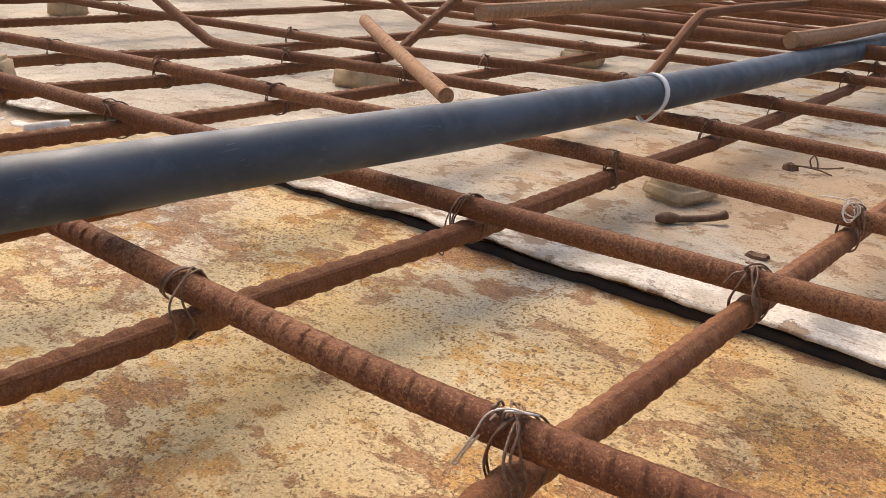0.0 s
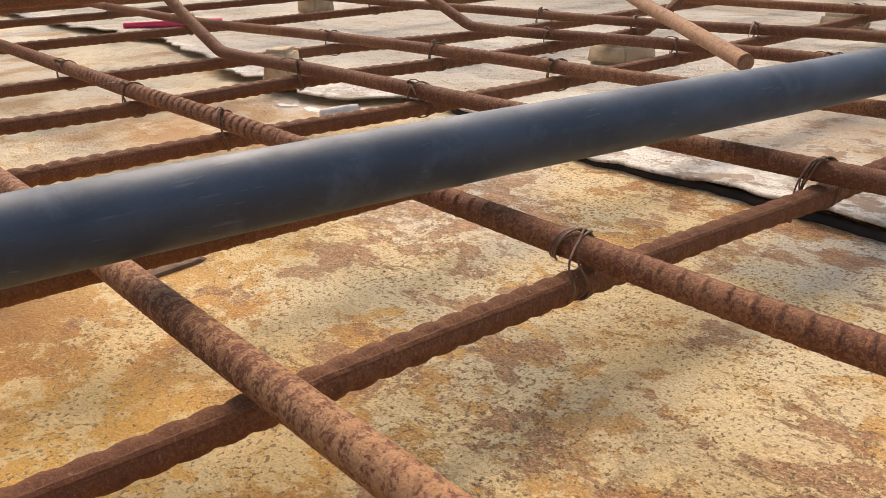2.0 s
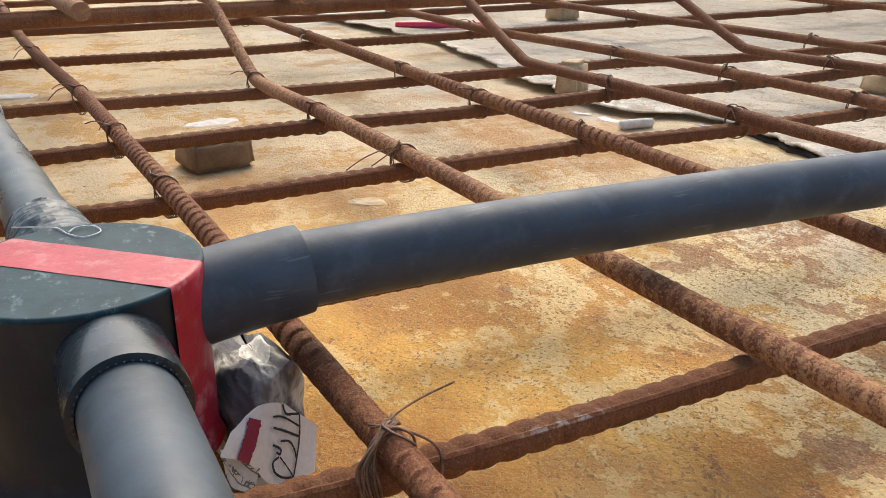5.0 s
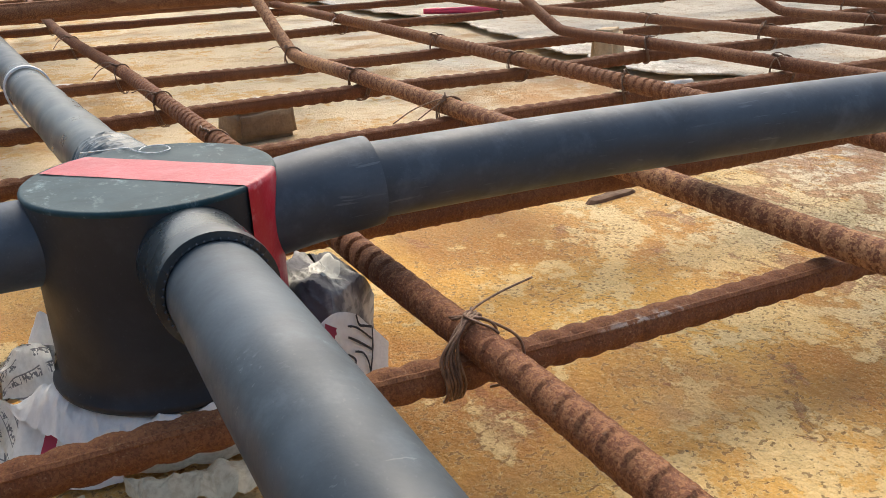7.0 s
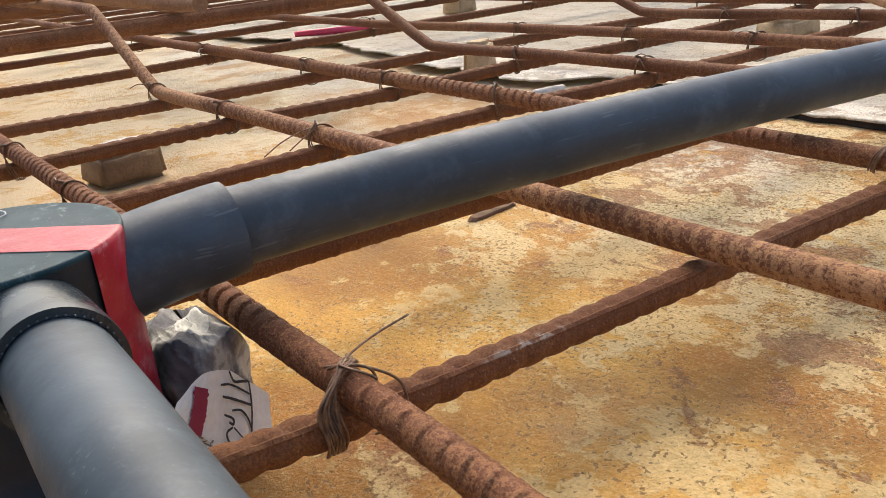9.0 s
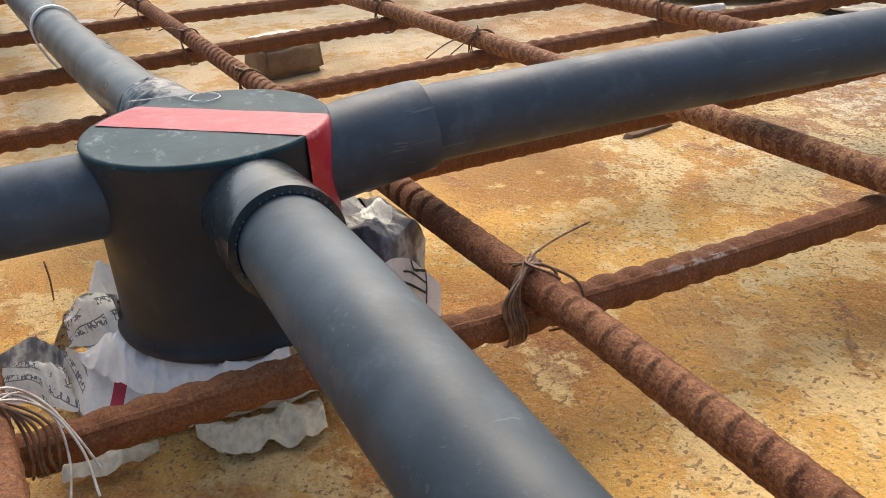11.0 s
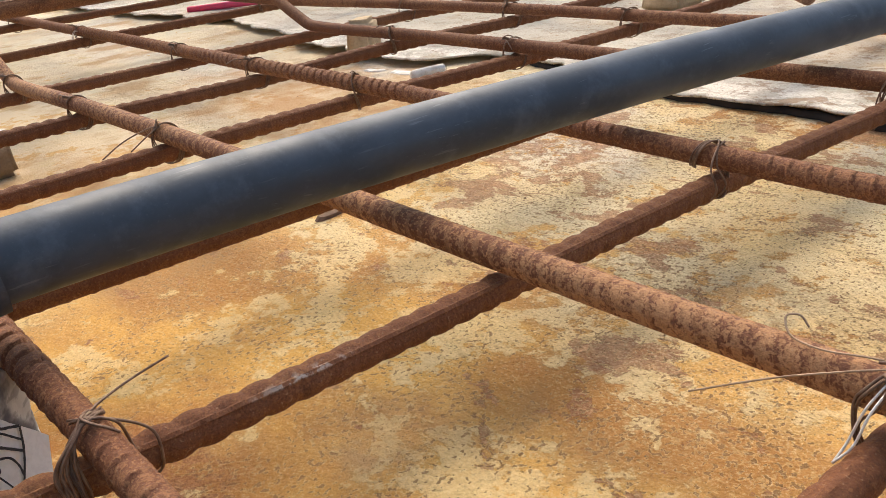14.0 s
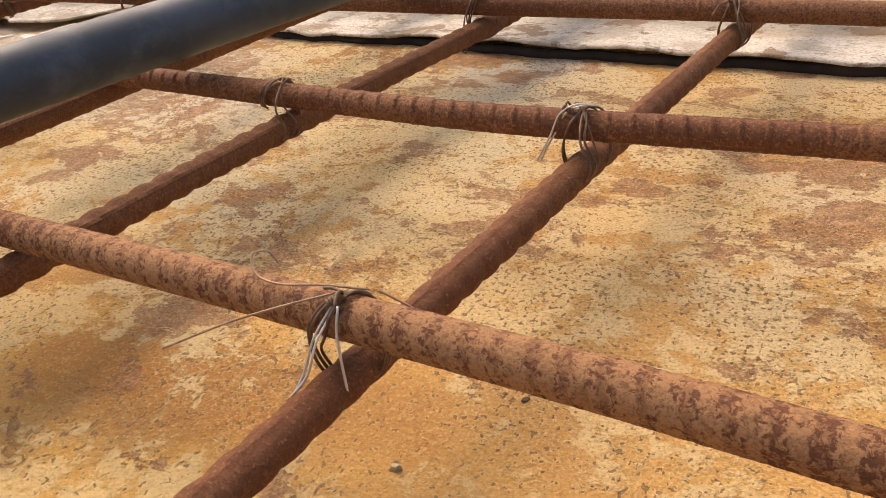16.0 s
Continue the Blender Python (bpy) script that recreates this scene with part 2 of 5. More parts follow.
def pale_sheet_material():
    """Sheet with a chalky white coat, brown where it has worn off."""
    k = Mat("chalky_shutter_sheet", 0.8)
    k.b.inputs["Specular IOR Level"].default_value = 0.22
    v = k.coord()
    white = k.mix(k.ramp(k.noise(v, 8, 5), 0.35, 0.65), (0.61, 0.57, 0.475), (0.505, 0.46, 0.365))
    white = k.mix(k.math("MULTIPLY", k.ramp(k.axis(v, 1), 0.455, 0.405), k.ramp(k.noise(v, 32, 7, 0.66), 0.42, 0.52)), white, (0.80, 0.75, 0.65))
    worn = k.ramp(k.math("ADD", k.axis(v, 0), k.math("MULTIPLY", k.noise(v, 9, 4), 0.12)), -0.42, -0.12, 0.38, 1.0)
    tan = k.near(v, -0.06, 0.62, 0.42, 0.21, k.math("MULTIPLY", k.math("SUBTRACT", k.noise(v, 12, 6, 0.6), 0.5), 1.6))
    col = k.mix(k.math("MULTIPLY", tan, 0.85), white, (0.46, 0.325, 0.195))
    stain = k.ramp(k.noise(k.scaled(v, (1.0, 2.2, 1)), 5, 7, 0.65), 0.50, 0.66)
    col = k.mix(k.math("MULTIPLY", k.math("MULTIPLY", stain, worn), 0.62), col, (0.48, 0.32, 0.14))
    grime = k.ramp(k.noise(k.scaled(v, (1.0, 2.6, 1)), 11, 8, 0.7), 0.54, 0.64)
    col = k.mix(k.math("MULTIPLY", k.math("MULTIPLY", grime, worn), 0.45), col, (0.36, 0.33, 0.27))
    f1 = k.ramp(k.noise(v, 36, 10, 0.74), 0.545, 0.575)
    col = k.mix(k.math("MULTIPLY", k.math("MULTIPLY", f1, worn), 0.75), col, (0.30, 0.17, 0.085))
    f2 = k.ramp(k.noise(v, 120, 8, 0.76), 0.59, 0.62)
    col = k.mix(k.math("MULTIPLY", f2, 0.7), col, (0.27, 0.16, 0.085))
    pit = k.ramp(k.cells(v, 300), 0.26, 0.10)
    where = k.ramp(k.noise(v, 20, 4), 0.47, 0.66)
    col = k.mix(k.math("MULTIPLY", pit, where), col, (0.22, 0.13, 0.08))
    scratch = k.ramp(k.noise(k.scaled(v, (1, 9, 1)), 12, 7, 0.7, 0.6), 0.62, 0.66)
    col = k.mix(k.math("MULTIPLY", scratch, 0.4), col, (0.35, 0.24, 0.14))
    grain = k.noise(v, 520, 6, 0.74)
    col = k.mix(k.ramp(grain, 0.36, 0.54, 0.55, 0.0), col, (0.36, 0.25, 0.15))
    h = k.math("ADD", k.noise(v, 160, 9, 0.72), k.math("MULTIPLY", k.math("MAXIMUM", f1, pit), -0.4))
    return k.done(col, 0.85, k.bump(h, 0.0016, 0.9))


def rust_material(name, base, light, dark, mottle=210, along=0, stripe=0.0, blotch=0.8):
    """Rusted bar: brown scale with paler powder in blotches."""
    k = Mat(name, 0.8)
    k.b.inputs["Specular IOR Level"].default_value = 0.22
    v = k.coord()
    r = k.rand()
    place = v
    n = k.n.new("ShaderNodeVectorMath")
    n.operation = "ADD"
    k.put(n.inputs[0], v)
    k.put(n.inputs[1], r)
    v = n.outputs[0]
    blot = k.noise(v, mottle, 7, 0.66, 0.6)
    wide = k.noise(v, 16, 4)
    cover = k.ramp(wide, 0.34, 0.66, -0.055, 0.055)
    lean = k.ramp(k.axis(place, along), -0.22, -0.08) if stripe > 0.4 else 0.0
    col = k.mix(k.ramp(k.math("ADD", k.math("ADD", blot, cover), k.math("MULTIPLY", lean, 0.02)), 0.48, 0.56), base, light)
    if stripe:
        # paler powder caught along the slanting ribs
        s = k.math("ADD", k.math("MULTIPLY", k.axis(place, along), 2 * math.pi / 0.0074), k.math("MULTIPLY", k.axis(place, 2), 260.0))
        s = k.math("ADD", s, k.math("MULTIPLY", k.noise(v, 110, 5, 0.65), 4.2))
        fray = k.math("SUBTRACT", k.noise(v, 380, 5, 0.68), 0.5)
        wave = k.math("SINE", s)
        band = k.math("MULTIPLY", k.ramp(k.math("ADD", wave, k.math("MULTIPLY", fray, 3.6)), 0.25, 0.80), k.ramp(wide, 0.30, 0.46))
        stripe_here = k.math("ADD", k.math("MULTIPLY", lean, 0.22), stripe)
        col = k.mix(k.math("MULTIPLY", band, stripe_here), col, light)
        dim = k.math("MULTIPLY", k.ramp(k.math("ADD", wave, k.math("MULTIPLY", fray, 3.8)), -0.40, -0.85), k.ramp(wide, 0.26, 0.44))
        col = k.mix(k.math("MULTIPLY", dim, k.math("MULTIPLY", stripe_here, 0.60)), col, base)
    col = k.mix(k.math("MULTIPLY", k.ramp(k.noise(v, 130, 6, 0.68), 0.56, 0.66), blotch), col, dark)
    col = k.mix(k.math("MULTIPLY", k.ramp(k.noise(v, 30, 5, 0.6), 0.58, 0.74), 0.25), col, (0.34, 0.18, 0.085))
    scrape = k.math("MULTIPLY", k.near(place, -0.1915, -0.015, 0.0045, 0.024), k.ramp(k.noise(v, 330, 6, 0.7), 0.47, 0.56))
    scrape = k.math("MULTIPLY", scrape, k.ramp(k.axis(place, 2), 0.0335, 0.0350))
    col = k.mix(k.math("MULTIPLY", scrape, 0.75), col, (0.52, 0.46, 0.40))
    speck = k.ramp(k.noise(v, 800, 3), 0.62, 0.72)
    col = k.mix(k.math("MULTIPLY", speck, 0.35), col, (0.46, 0.31, 0.18))
    gr = k.noise(v, 1300, 4, 0.7)
    col = k.mix(k.ramp(gr, 0.36, 0.52, 0.40, 0.0), col, tuple(0.55 * c for c in dark))
    col = k.mix(k.ramp(gr, 0.55, 0.70, 0.0, 0.35), col, tuple(1.12 * c for c in light))
    tint = k.ramp(r, 0, 1, 0.92, 1.12)
    n = k.n.new("ShaderNodeHueSaturation")
    k.put(n.inputs["Value"], tint)
    k.put(n.inputs["Color"], col)
    h = k.math("ADD", k.noise(v, 420, 6, 0.7), k.math("MULTIPLY", blot, 0.8))
    return k.done(n.outputs[0], k.ramp(blot, 0.3, 0.7, 0.62, 0.9), k.bump(h, 0.0006, 0.8))


def pipe_material(name, col_a, rough, dust=0.3, spec=0.4):
    """Black plastic conduit, scuffed and a little dusty."""
    k = Mat(name, rough)
    k.b.inputs["Specular IOR Level"].default_value = spec
    v = k.coord()
    d = k.ramp(k.noise(v, 60, 7, 0.68), 0.45, 0.72)
    smear = k.ramp(k.noise(k.scaled(v, (1.0, 0.5, 1.0)), 26, 6, 0.6), 0.42, 0.68)
    fine = k.ramp(k.noise(v, 900, 3), 0.62, 0.74)
    scr = k.math("MULTIPLY", k.ramp(k.noise(k.scaled(v, (5, 0.8, 5)), 90, 4, 0.6, 0.4), 0.70, 0.73), k.ramp(k.noise(v, 30, 2), 0.5, 0.6))
    lines = k.math("MAXIMUM", k.ramp(k.noise(k.scaled(v, (60, 2.2, 60)), 14, 3, 0.5), 0.655, 0.675), k.ramp(k.noise(k.scaled(v, (26, 1.4, 26)), 22, 2, 0.5, 0.3), 0.685, 0.70))
    scr = k.math("MAXIMUM", scr, k.math("MULTIPLY", lines, k.ramp(k.noise(v, 40, 3), 0.52, 0.62)))
    pale = tuple(min(1.0, 1.7 * c + 0.018) for c in col_a)
    col = k.mix(k.math("MULTIPLY", k.math("MAXIMUM", d, smear), dust * 1.2), col_a, pale)
    col = k.mix(k.math("MULTIPLY", k.math("MAXIMUM", k.math("MULTIPLY", scr, 0.38), k.math("MULTIPLY", fine, 0.14)), dust), col, (0.24, 0.27, 0.29))
    return k.done(col, k.ramp(k.noise(v, 35, 6, 0.6), 0.3, 0.7, rough - 0.08, rough + 0.12), k.bump(k.noise(v, 500, 4), 0.00012, 0.5))


def lid_material():
    """Dusty box top with pale smudges."""
    k = Mat("dusty_plastic", 0.35)
    v = k.coord()
    sm = k.math("MULTIPLY", k.ramp(k.noise(k.scaled(v, (1, 1.6, 1)), 120, 7, 0.7), 0.56, 0.70), k.ramp(k.noise(v, 45, 3), 0.36, 0.54))
    dust = k.ramp(k.noise(v, 70, 7, 0.68), 0.35, 0.68)
    col = k.mix(dust, (0.015, 0.040, 0.048), (0.030, 0.066, 0.078))
    fleck = k.ramp(k.noise(v, 700, 3), 0.64, 0.74)
    col = k.mix(k.math("MAXIMUM", k.math("MULTIPLY", sm, 0.80), k.math("MULTIPLY", fleck, 0.3)), col, (0.24, 0.31, 0.32))
    k.b.inputs["Specular IOR Level"].default_value = 0.14
    return k.done(col, k.ramp(sm, 0, 1, 0.5, 0.75), k.bump(k.noise(v, 260, 4), 0.0002, 0.5))


def plain_material(name, col, col2, rough=0.6, scale=90, metal=0.0, bump=0.0004):
    k = Mat(name, rough, metal)
    v = k.coord()
    c = k.mix(k.ramp(k.noise(v, scale, 5, 0.6), 0.35, 0.68), col, col2)
    c = k.mix(k.ramp(k.noise(v, scale * 8, 3), 0.5, 0.8, 0.0, 0.3), c, tuple(0.5 * a for a in col2))
    return k.done(c, rough, k.bump(k.noise(v, scale * 4, 6, 0.65), bump, 0.8))


def tape_material():
    """Red adhesive tape, scuffed and dusted with cement."""
    k = Mat("red_tape", 0.36)
    k.b.inputs["Specular IOR Level"].default_value = 0.30
    v = k.coord()
    col = k.mix(k.ramp(k.noise(v, 60, 5, 0.6), 0.35, 0.68), (0.40, 0.014, 0.028), (0.47, 0.036, 0.054))
    dust = k.math("MULTIPLY", k.ramp(k.noise(v, 170, 7, 0.7), 0.50, 0.66), k.ramp(k.noise(v, 40, 3), 0.42, 0.58))
    col = k.mix(k.math("MULTIPLY", dust, 0.40), col, (0.66, 0.42, 0.42))
    fleck = k.ramp(k.noise(v, 800, 3), 0.64, 0.74)
    col = k.mix(k.math("MULTIPLY", fleck, 0.12), col, (0.70, 0.50, 0.48))
    return k.done(col, k.ramp(dust, 0, 1, 0.34, 0.60), k.bump(k.noise(v, 240, 6, 0.65), 0.0003, 0.8))


def paper_material(name, rows, glyph, text_box, photo_box, red_box, paper=((0.86, 0.83, 0.74), (0.74, 0.71, 0.62)), photo=9):
    """Newsprint: grey-white, rows of small print broken into words, a dark photograph and a red patch."""
    k = Mat(name, 0.85)
    u = k.coord("UV")
    x, y = k.axis(u, 0), k.axis(u, 1)

    def inside(box):
        x0, x1, y0, y1 = box
        wob = k.math("MULTIPLY", k.math("SUBTRACT", k.noise(u, 9, 4), 0.5), 0.05)
        xx, yy = k.math("ADD", x, wob), k.math("ADD", y, wob)
        return k.math("MULTIPLY", k.math("MULTIPLY", k.ramp(xx, x0, x0 + 0.006), k.ramp(xx, x1, x1 - 0.006)),
                      k.math("MULTIPLY", k.ramp(yy, y0, y0 + 0.006), k.ramp(yy, y1, y1 - 0.006)))

    base = k.mix(k.ramp(k.noise(u, 5, 6, 0.6), 0.35, 0.7), *paper)
    slant = k.math("ADD", y, k.math("MULTIPLY", x, -0.30))
    along = k.math("ADD", x, k.math("MULTIPLY", y, 0.30))
    row = k.math("FRACT", k.math("MULTIPLY", slant, rows))
    line = k.math("FLOOR", k.math("MULTIPLY", slant, rows))
    inrow = k.math("MULTIPLY", k.ramp(row, 0.22, 0.27), k.ramp(row, 0.74, 0.69))
    comb = k.n.new("ShaderNodeCombineXYZ")
    k.put(comb.inputs[0], k.math("MULTIPLY", along, glyph * 0.30))
    k.put(comb.inputs[1], k.math("MULTIPLY", line, 7.31))
    word = k.ramp(k.noise(comb.outputs[0], 1.0, 1), 0.40, 0.43)
    cell = k.math("FRACT", k.math("MULTIPLY", along, glyph))
    stem = k.math("MULTIPLY", k.ramp(cell, 0.12, 0.18), k.ramp(cell, 0.46, 0.40))
    curl = k.math("ABSOLUTE", k.math("SUBTRACT", k.noise(u, glyph * 0.8, 2), 0.5))
    stem = k.math("MAXIMUM", k.math("MULTIPLY", stem, k.ramp(k.noise(u, glyph * 0.6, 1), 0.50, 0.54)), k.ramp(curl, 0.040, 0.026))
    stem = k.math("MAXIMUM", stem, k.ramp(row, 0.63, 0.65))
    ink = k.math("MULTIPLY", k.math("MULTIPLY", inrow, k.math("MULTIPLY", word, stem)), inside(text_box))
    col = k.mix(k.math("MULTIPLY", ink, 0.82), base, (0.07, 0.07, 0.075))
    tone = k.mix(k.ramp(k.noise(k.scaled(u, (1.5, 1.0, 1.0)), photo, 5, 0.5), 0.42, 0.58), (0.150, 0.142, 0.145), (0.50, 0.48, 0.42))
    tone = k.mix(k.ramp(k.noise(u, photo * 5, 4), 0.50, 0.62, 0.0, 0.45), tone, (0.10, 0.09, 0.09))
    col = k.mix(inside(photo_box), col, tone)
    col = k.mix(inside(red_box), col, (0.52, 0.05, 0.09))
    return k.done(col, 0.85, k.bump(k.noise(u, 60, 5), 0.0005, 0.5))


FLOOR = floor_material()
PALE = pale_sheet_material()
RUST = rust_material("rusted_bar", (0.152, 0.057, 0.026), (0.280, 0.130, 0.060), (0.088, 0.033, 0.018), 900, 0, 0.22, 0.45)
RUST_STRIPED = rust_material("striped_rusted_bar", (0.160, 0.060, 0.028), (0.420, 0.218, 0.100), (0.105, 0.042, 0.022), 640, 0, 0.46, 0.30)
RUST_LOW = rust_material("rusted_lower_bar", (0.168, 0.064, 0.028), (0.230, 0.102, 0.044), (0.098, 0.038, 0.020), 950, 0, 0.0, 0.5)
RUST_PALE = rust_material("powdery_rusted_bar", (0.300, 0.160, 0.085), (0.380, 0.220, 0.120), (0.180, 0.080, 0.045))
WIRE = plain_material("rusted_wire", (0.130, 0.066, 0.038), (0.250, 0.150, 0.090), 0.45, 300, 0.3)
WIRE_TAN = plain_material("thin_tan_wire", (0.34, 0.215, 0.125), (0.46, 0.32, 0.20), 0.45, 300, 0.3)
WIRE_BRIGHT = plain_material("bright_wire", (0.78, 0.73, 0.66), (0.56, 0.47, 0.39), 0.38, 200, 0.4)
PIPE = pipe_material("black_conduit", (0.040, 0.054, 0.070), 0.50, 0.60, 0.38)
SOCKET = pipe_material("socket_plastic", (0.013, 0.022, 0.028), 0.22, 0.7, 0.55)
PIPE_BOX = pipe_material("black_box_plastic", (0.025, 0.027, 0.030), 0.45, 0.35, 0.28)
LID = lid_material()
TAPE = tape_material()
CONCRETE = plain_material("mortar_block", (0.60, 0.45, 0.27), (0.46, 0.33, 0.19), 0.9, 60, 0.0, 0.002)
BLOCK_DARK = plain_material("dark_mortar_block", (0.30, 0.205, 0.115), (0.22, 0.145, 0.082), 0.9, 60, 0.0, 0.002)
COAT_FLAKE = plain_material("coat_flake", (0.68, 0.55, 0.34), (0.50, 0.36, 0.19), 0.85, 120)
WHITE_PLASTIC = plain_material("white_nylon", (0.78, 0.77, 0.75), (0.70, 0.69, 0.66), 0.4, 60)
CHALK = plain_material("chalk_white", (0.84, 0.80, 0.72), (0.68, 0.60, 0.50), 0.85, 120)
# near-black: the shade under the sheet's edge, put into a strip's colour
GAP_SHADE = plain_material("dark_gap_shade", (0.020, 0.017, 0.015), (0.045, 0.030, 0.022), 0.8, 60)
PEN_RED = plain_material("red_plastic", (0.80, 0.06, 0.14), (0.72, 0.08, 0.15), 0.35, 30)
WOOD = plain_material("weathered_wood", (0.13, 0.068, 0.036), (0.20, 0.115, 0.064), 0.85, 120, 0.0, 0.001)
GRIT = plain_material("grit", (0.26, 0.16, 0.085), (0.46, 0.32, 0.18), 0.9, 400)
INK = plain_material("print_ink", (0.03, 0.03, 0.035), (0.05, 0.05, 0.05), 0.8, 50)
AWAY = (90.0, 91.0, 90.0, 91.0)
ALL = (-9.0, 90.0, -9.0, 90.0)
PAPER = paper_material("newsprint", 1.75, 3.6, ALL, AWAY, AWAY)
PAPER_BLANK = paper_material("blank_newsprint", 2.1, 4.4, AWAY, AWAY, AWAY, ((0.88, 0.87, 0.82), (0.80, 0.79, 0.74)))
PAPER_PATCH = paper_material("red_patch_newsprint", 2.1, 4.4, AWAY, AWAY, (0.95, 1.45, -0.2, 1.6), ((0.86, 0.84, 0.77), (0.77, 0.75, 0.68)))
# dark tones: a printed picture on one fold, painted shade on the tuck
PAPER_PRINT_SHADE = paper_material("print_and_shade_newsprint", 2.1, 4.4, AWAY, ALL, AWAY, photo=1.2)
PAPER_CREAM = paper_material("soiled_newsprint", 2.1, 4.4, AWAY, AWAY, AWAY, ((0.72, 0.64, 0.46), (0.56, 0.47, 0.31)))
PAPER_PHOTO = paper_material("photo_newsprint", 20.0, 70.0, (0.25, 0.42, 0.20, 0.42), (-0.1, 1.1, 0.40, 0.90), (2.0, 2.1, 2.0, 2.1), photo=4.5)
PAPER_RED = plain_material("crimson_print", (0.27, 0.02, 0.05), (0.33, 0.04, 0.07), 0.8, 80)
PIPE_DUSTY = pipe_material("dusty_conduit", (0.034, 0.049, 0.061), 0.46, 0.75, 0.45)
WRAP = pipe_material("clear_tape_wrap", (0.040, 0.058, 0.064), 0.30, 0.6, 0.35)
CLEAR = pipe_material("tape_wrapped_conduit", (0.034, 0.050, 0.057), 0.34, 0.6, 0.40)


# ---- mesh helpers ----
def mesh_object(name, verts, faces, material, parent=None, label="", smooth=True, uv=None, sharp=0):
    me = bpy.data.meshes.new(name)
    me.from_pydata([tuple(v) for v in verts], [], [tuple(f) for f in faces])
    me.update()
    if smooth:
        me.polygons.foreach_set("use_smooth", [True] * len(me.polygons))
    if sharp:
        me.set_sharp_from_angle(angle=radians(sharp))
    if uv is not None:
        layer = me.uv_layers.new(name="UVMap")
        idx = np.empty(len(me.loops), dtype=np.int32)
        me.loops.foreach_get("vertex_index", idx)
        layer.data.foreach_set("uv", np.asarray(uv, dtype=np.float32)[idx].ravel())
    me.materials.append(material)
    ob = new(name, me)
    if parent is not None:
        ob.parent = parent
    if label:
        tagged(ob, label)
    return ob


def part(name, bm, material, parent, label="", smooth=True):
    me = bpy.data.meshes.new(name)
    bm.to_mesh(me)
    bm.free()
    if smooth:
        me.polygons.foreach_set("use_smooth", [True] * len(me.polygons))
    me.materials.append(material)
    ob = new(name, me)
    if parent is not None:
        ob.parent = parent
    if label:
        tagged(ob, label)
    return ob


def spline(points, step):
    """Catmull-Rom through the points, sampled at about the given step (a number or a function of the place)."""
    p = np.array(points, float)
    p = np.vstack([2 * p[0] - p[1], p, 2 * p[-1] - p[-2]])
    out = []
    for i in range(1, len(p) - 2):
        a, b, c, d = p[i - 1 : i + 3]
        t = 0.0
        length = np.linalg.norm(c - b)
        ka = np.linalg.norm(b - a)
        kc = np.linalg.norm(d - c)
        m1 = 0.5 * length * ((c - b) / length + (b - a) / max(ka, 1e-9))
        m2 = 0.5 * length * ((c - b) / length + (d - c) / max(kc, 1e-9))
        while t < 1.0:
            h = (2 * t**3 - 3 * t**2 + 1) * b + (t**3 - 2 * t**2 + t) * m1 + (-2 * t**3 + 3 * t**2) * c + (t**3 - t**2) * m2
            out.append(h)
            s = step(h) if callable(step) else step
            t += s / length
    out.append(p[-2])
    return np.array(out)


def frames_along(c):
    """Directions along a line of points, with two directions across it that do not spin."""
    d = np.gradient(c, axis=0)
    d /= np.linalg.norm(d, axis=1)[:, None]
    n = np.empty_like(d)
    ref = np.array([0, 0, 1.0]) if abs(d[0][2]) < 0.9 else np.array([1.0, 0, 0])
    v = ref - d[0] * (ref @ d[0])
    for i in range(len(d)):
        v = v - d[i] * (v @ d[i])
        v /= np.linalg.norm(v)
        n[i] = v
    return d, n, np.cross(d, n)


def tube(centre, radius, sides, caps=True, angles=None):
    """Vertices and faces of a tube; radius: a number or an array of len(centre) by sides."""
    c = np.asarray(centre)
    d, n, b = frames_along(c)
    a = np.linspace(0, 2 * np.pi, sides, endpoint=False)[None] if angles is None else angles
    r = np.broadcast_to(np.asarray(radius, float).reshape(-1, 1) if np.ndim(radius) == 1 else radius, (len(c), sides))
    v = c[:, None] + r[..., None] * (np.cos(a)[..., None] * n[:, None] + np.sin(a)[..., None] * b[:, None])
    v = v.reshape(-1, 3)
    i = np.arange(len(c) - 1)[:, None] * sides
    j = np.arange(sides)[None]
    k = (j + 1) % sides
    f = np.stack([i + j, i + k, i + sides + k, i + sides + j], -1).reshape(-1, 4).tolist()
    if caps:
        f.append(list(range(sides))[::-1])
        f.append(list(range((len(c) - 1) * sides, len(c) * sides)))
    return v, f


def hollow_tube(centre, outer, inner, sides):
    """A pipe with a wall: outer skin, inner skin and ring ends."""
    vo, fo = tube(centre, outer, sides, False)
    vi, fi = tube(centre, inner, sides, False)
    n = len(vo)
    f = fo + [[n + q for q in reversed(face)] for face in fi]
    last = (len(centre) - 1) * sides
    for j in range(sides):
        k = (j + 1) % sides
        f.append([j, n + j, n + k, k])
        f.append([last + j, last + k, n + last + k, n + last + j])
    return np.vstack([vo, vi]), f


def close_by(p):
    """How finely a bar is cut: finer where the camera passes near."""
    x, y = p[0], p[1]
    far = max(-x - 0.62, y - 0.50, x - 0.25, -y - 0.25, 0.0)
    near = x > -0.55 and y < 0.36
    return (0.0006 if near else 0.0010) if far == 0 else (0.0020 if far < 0.35 else 0.012)


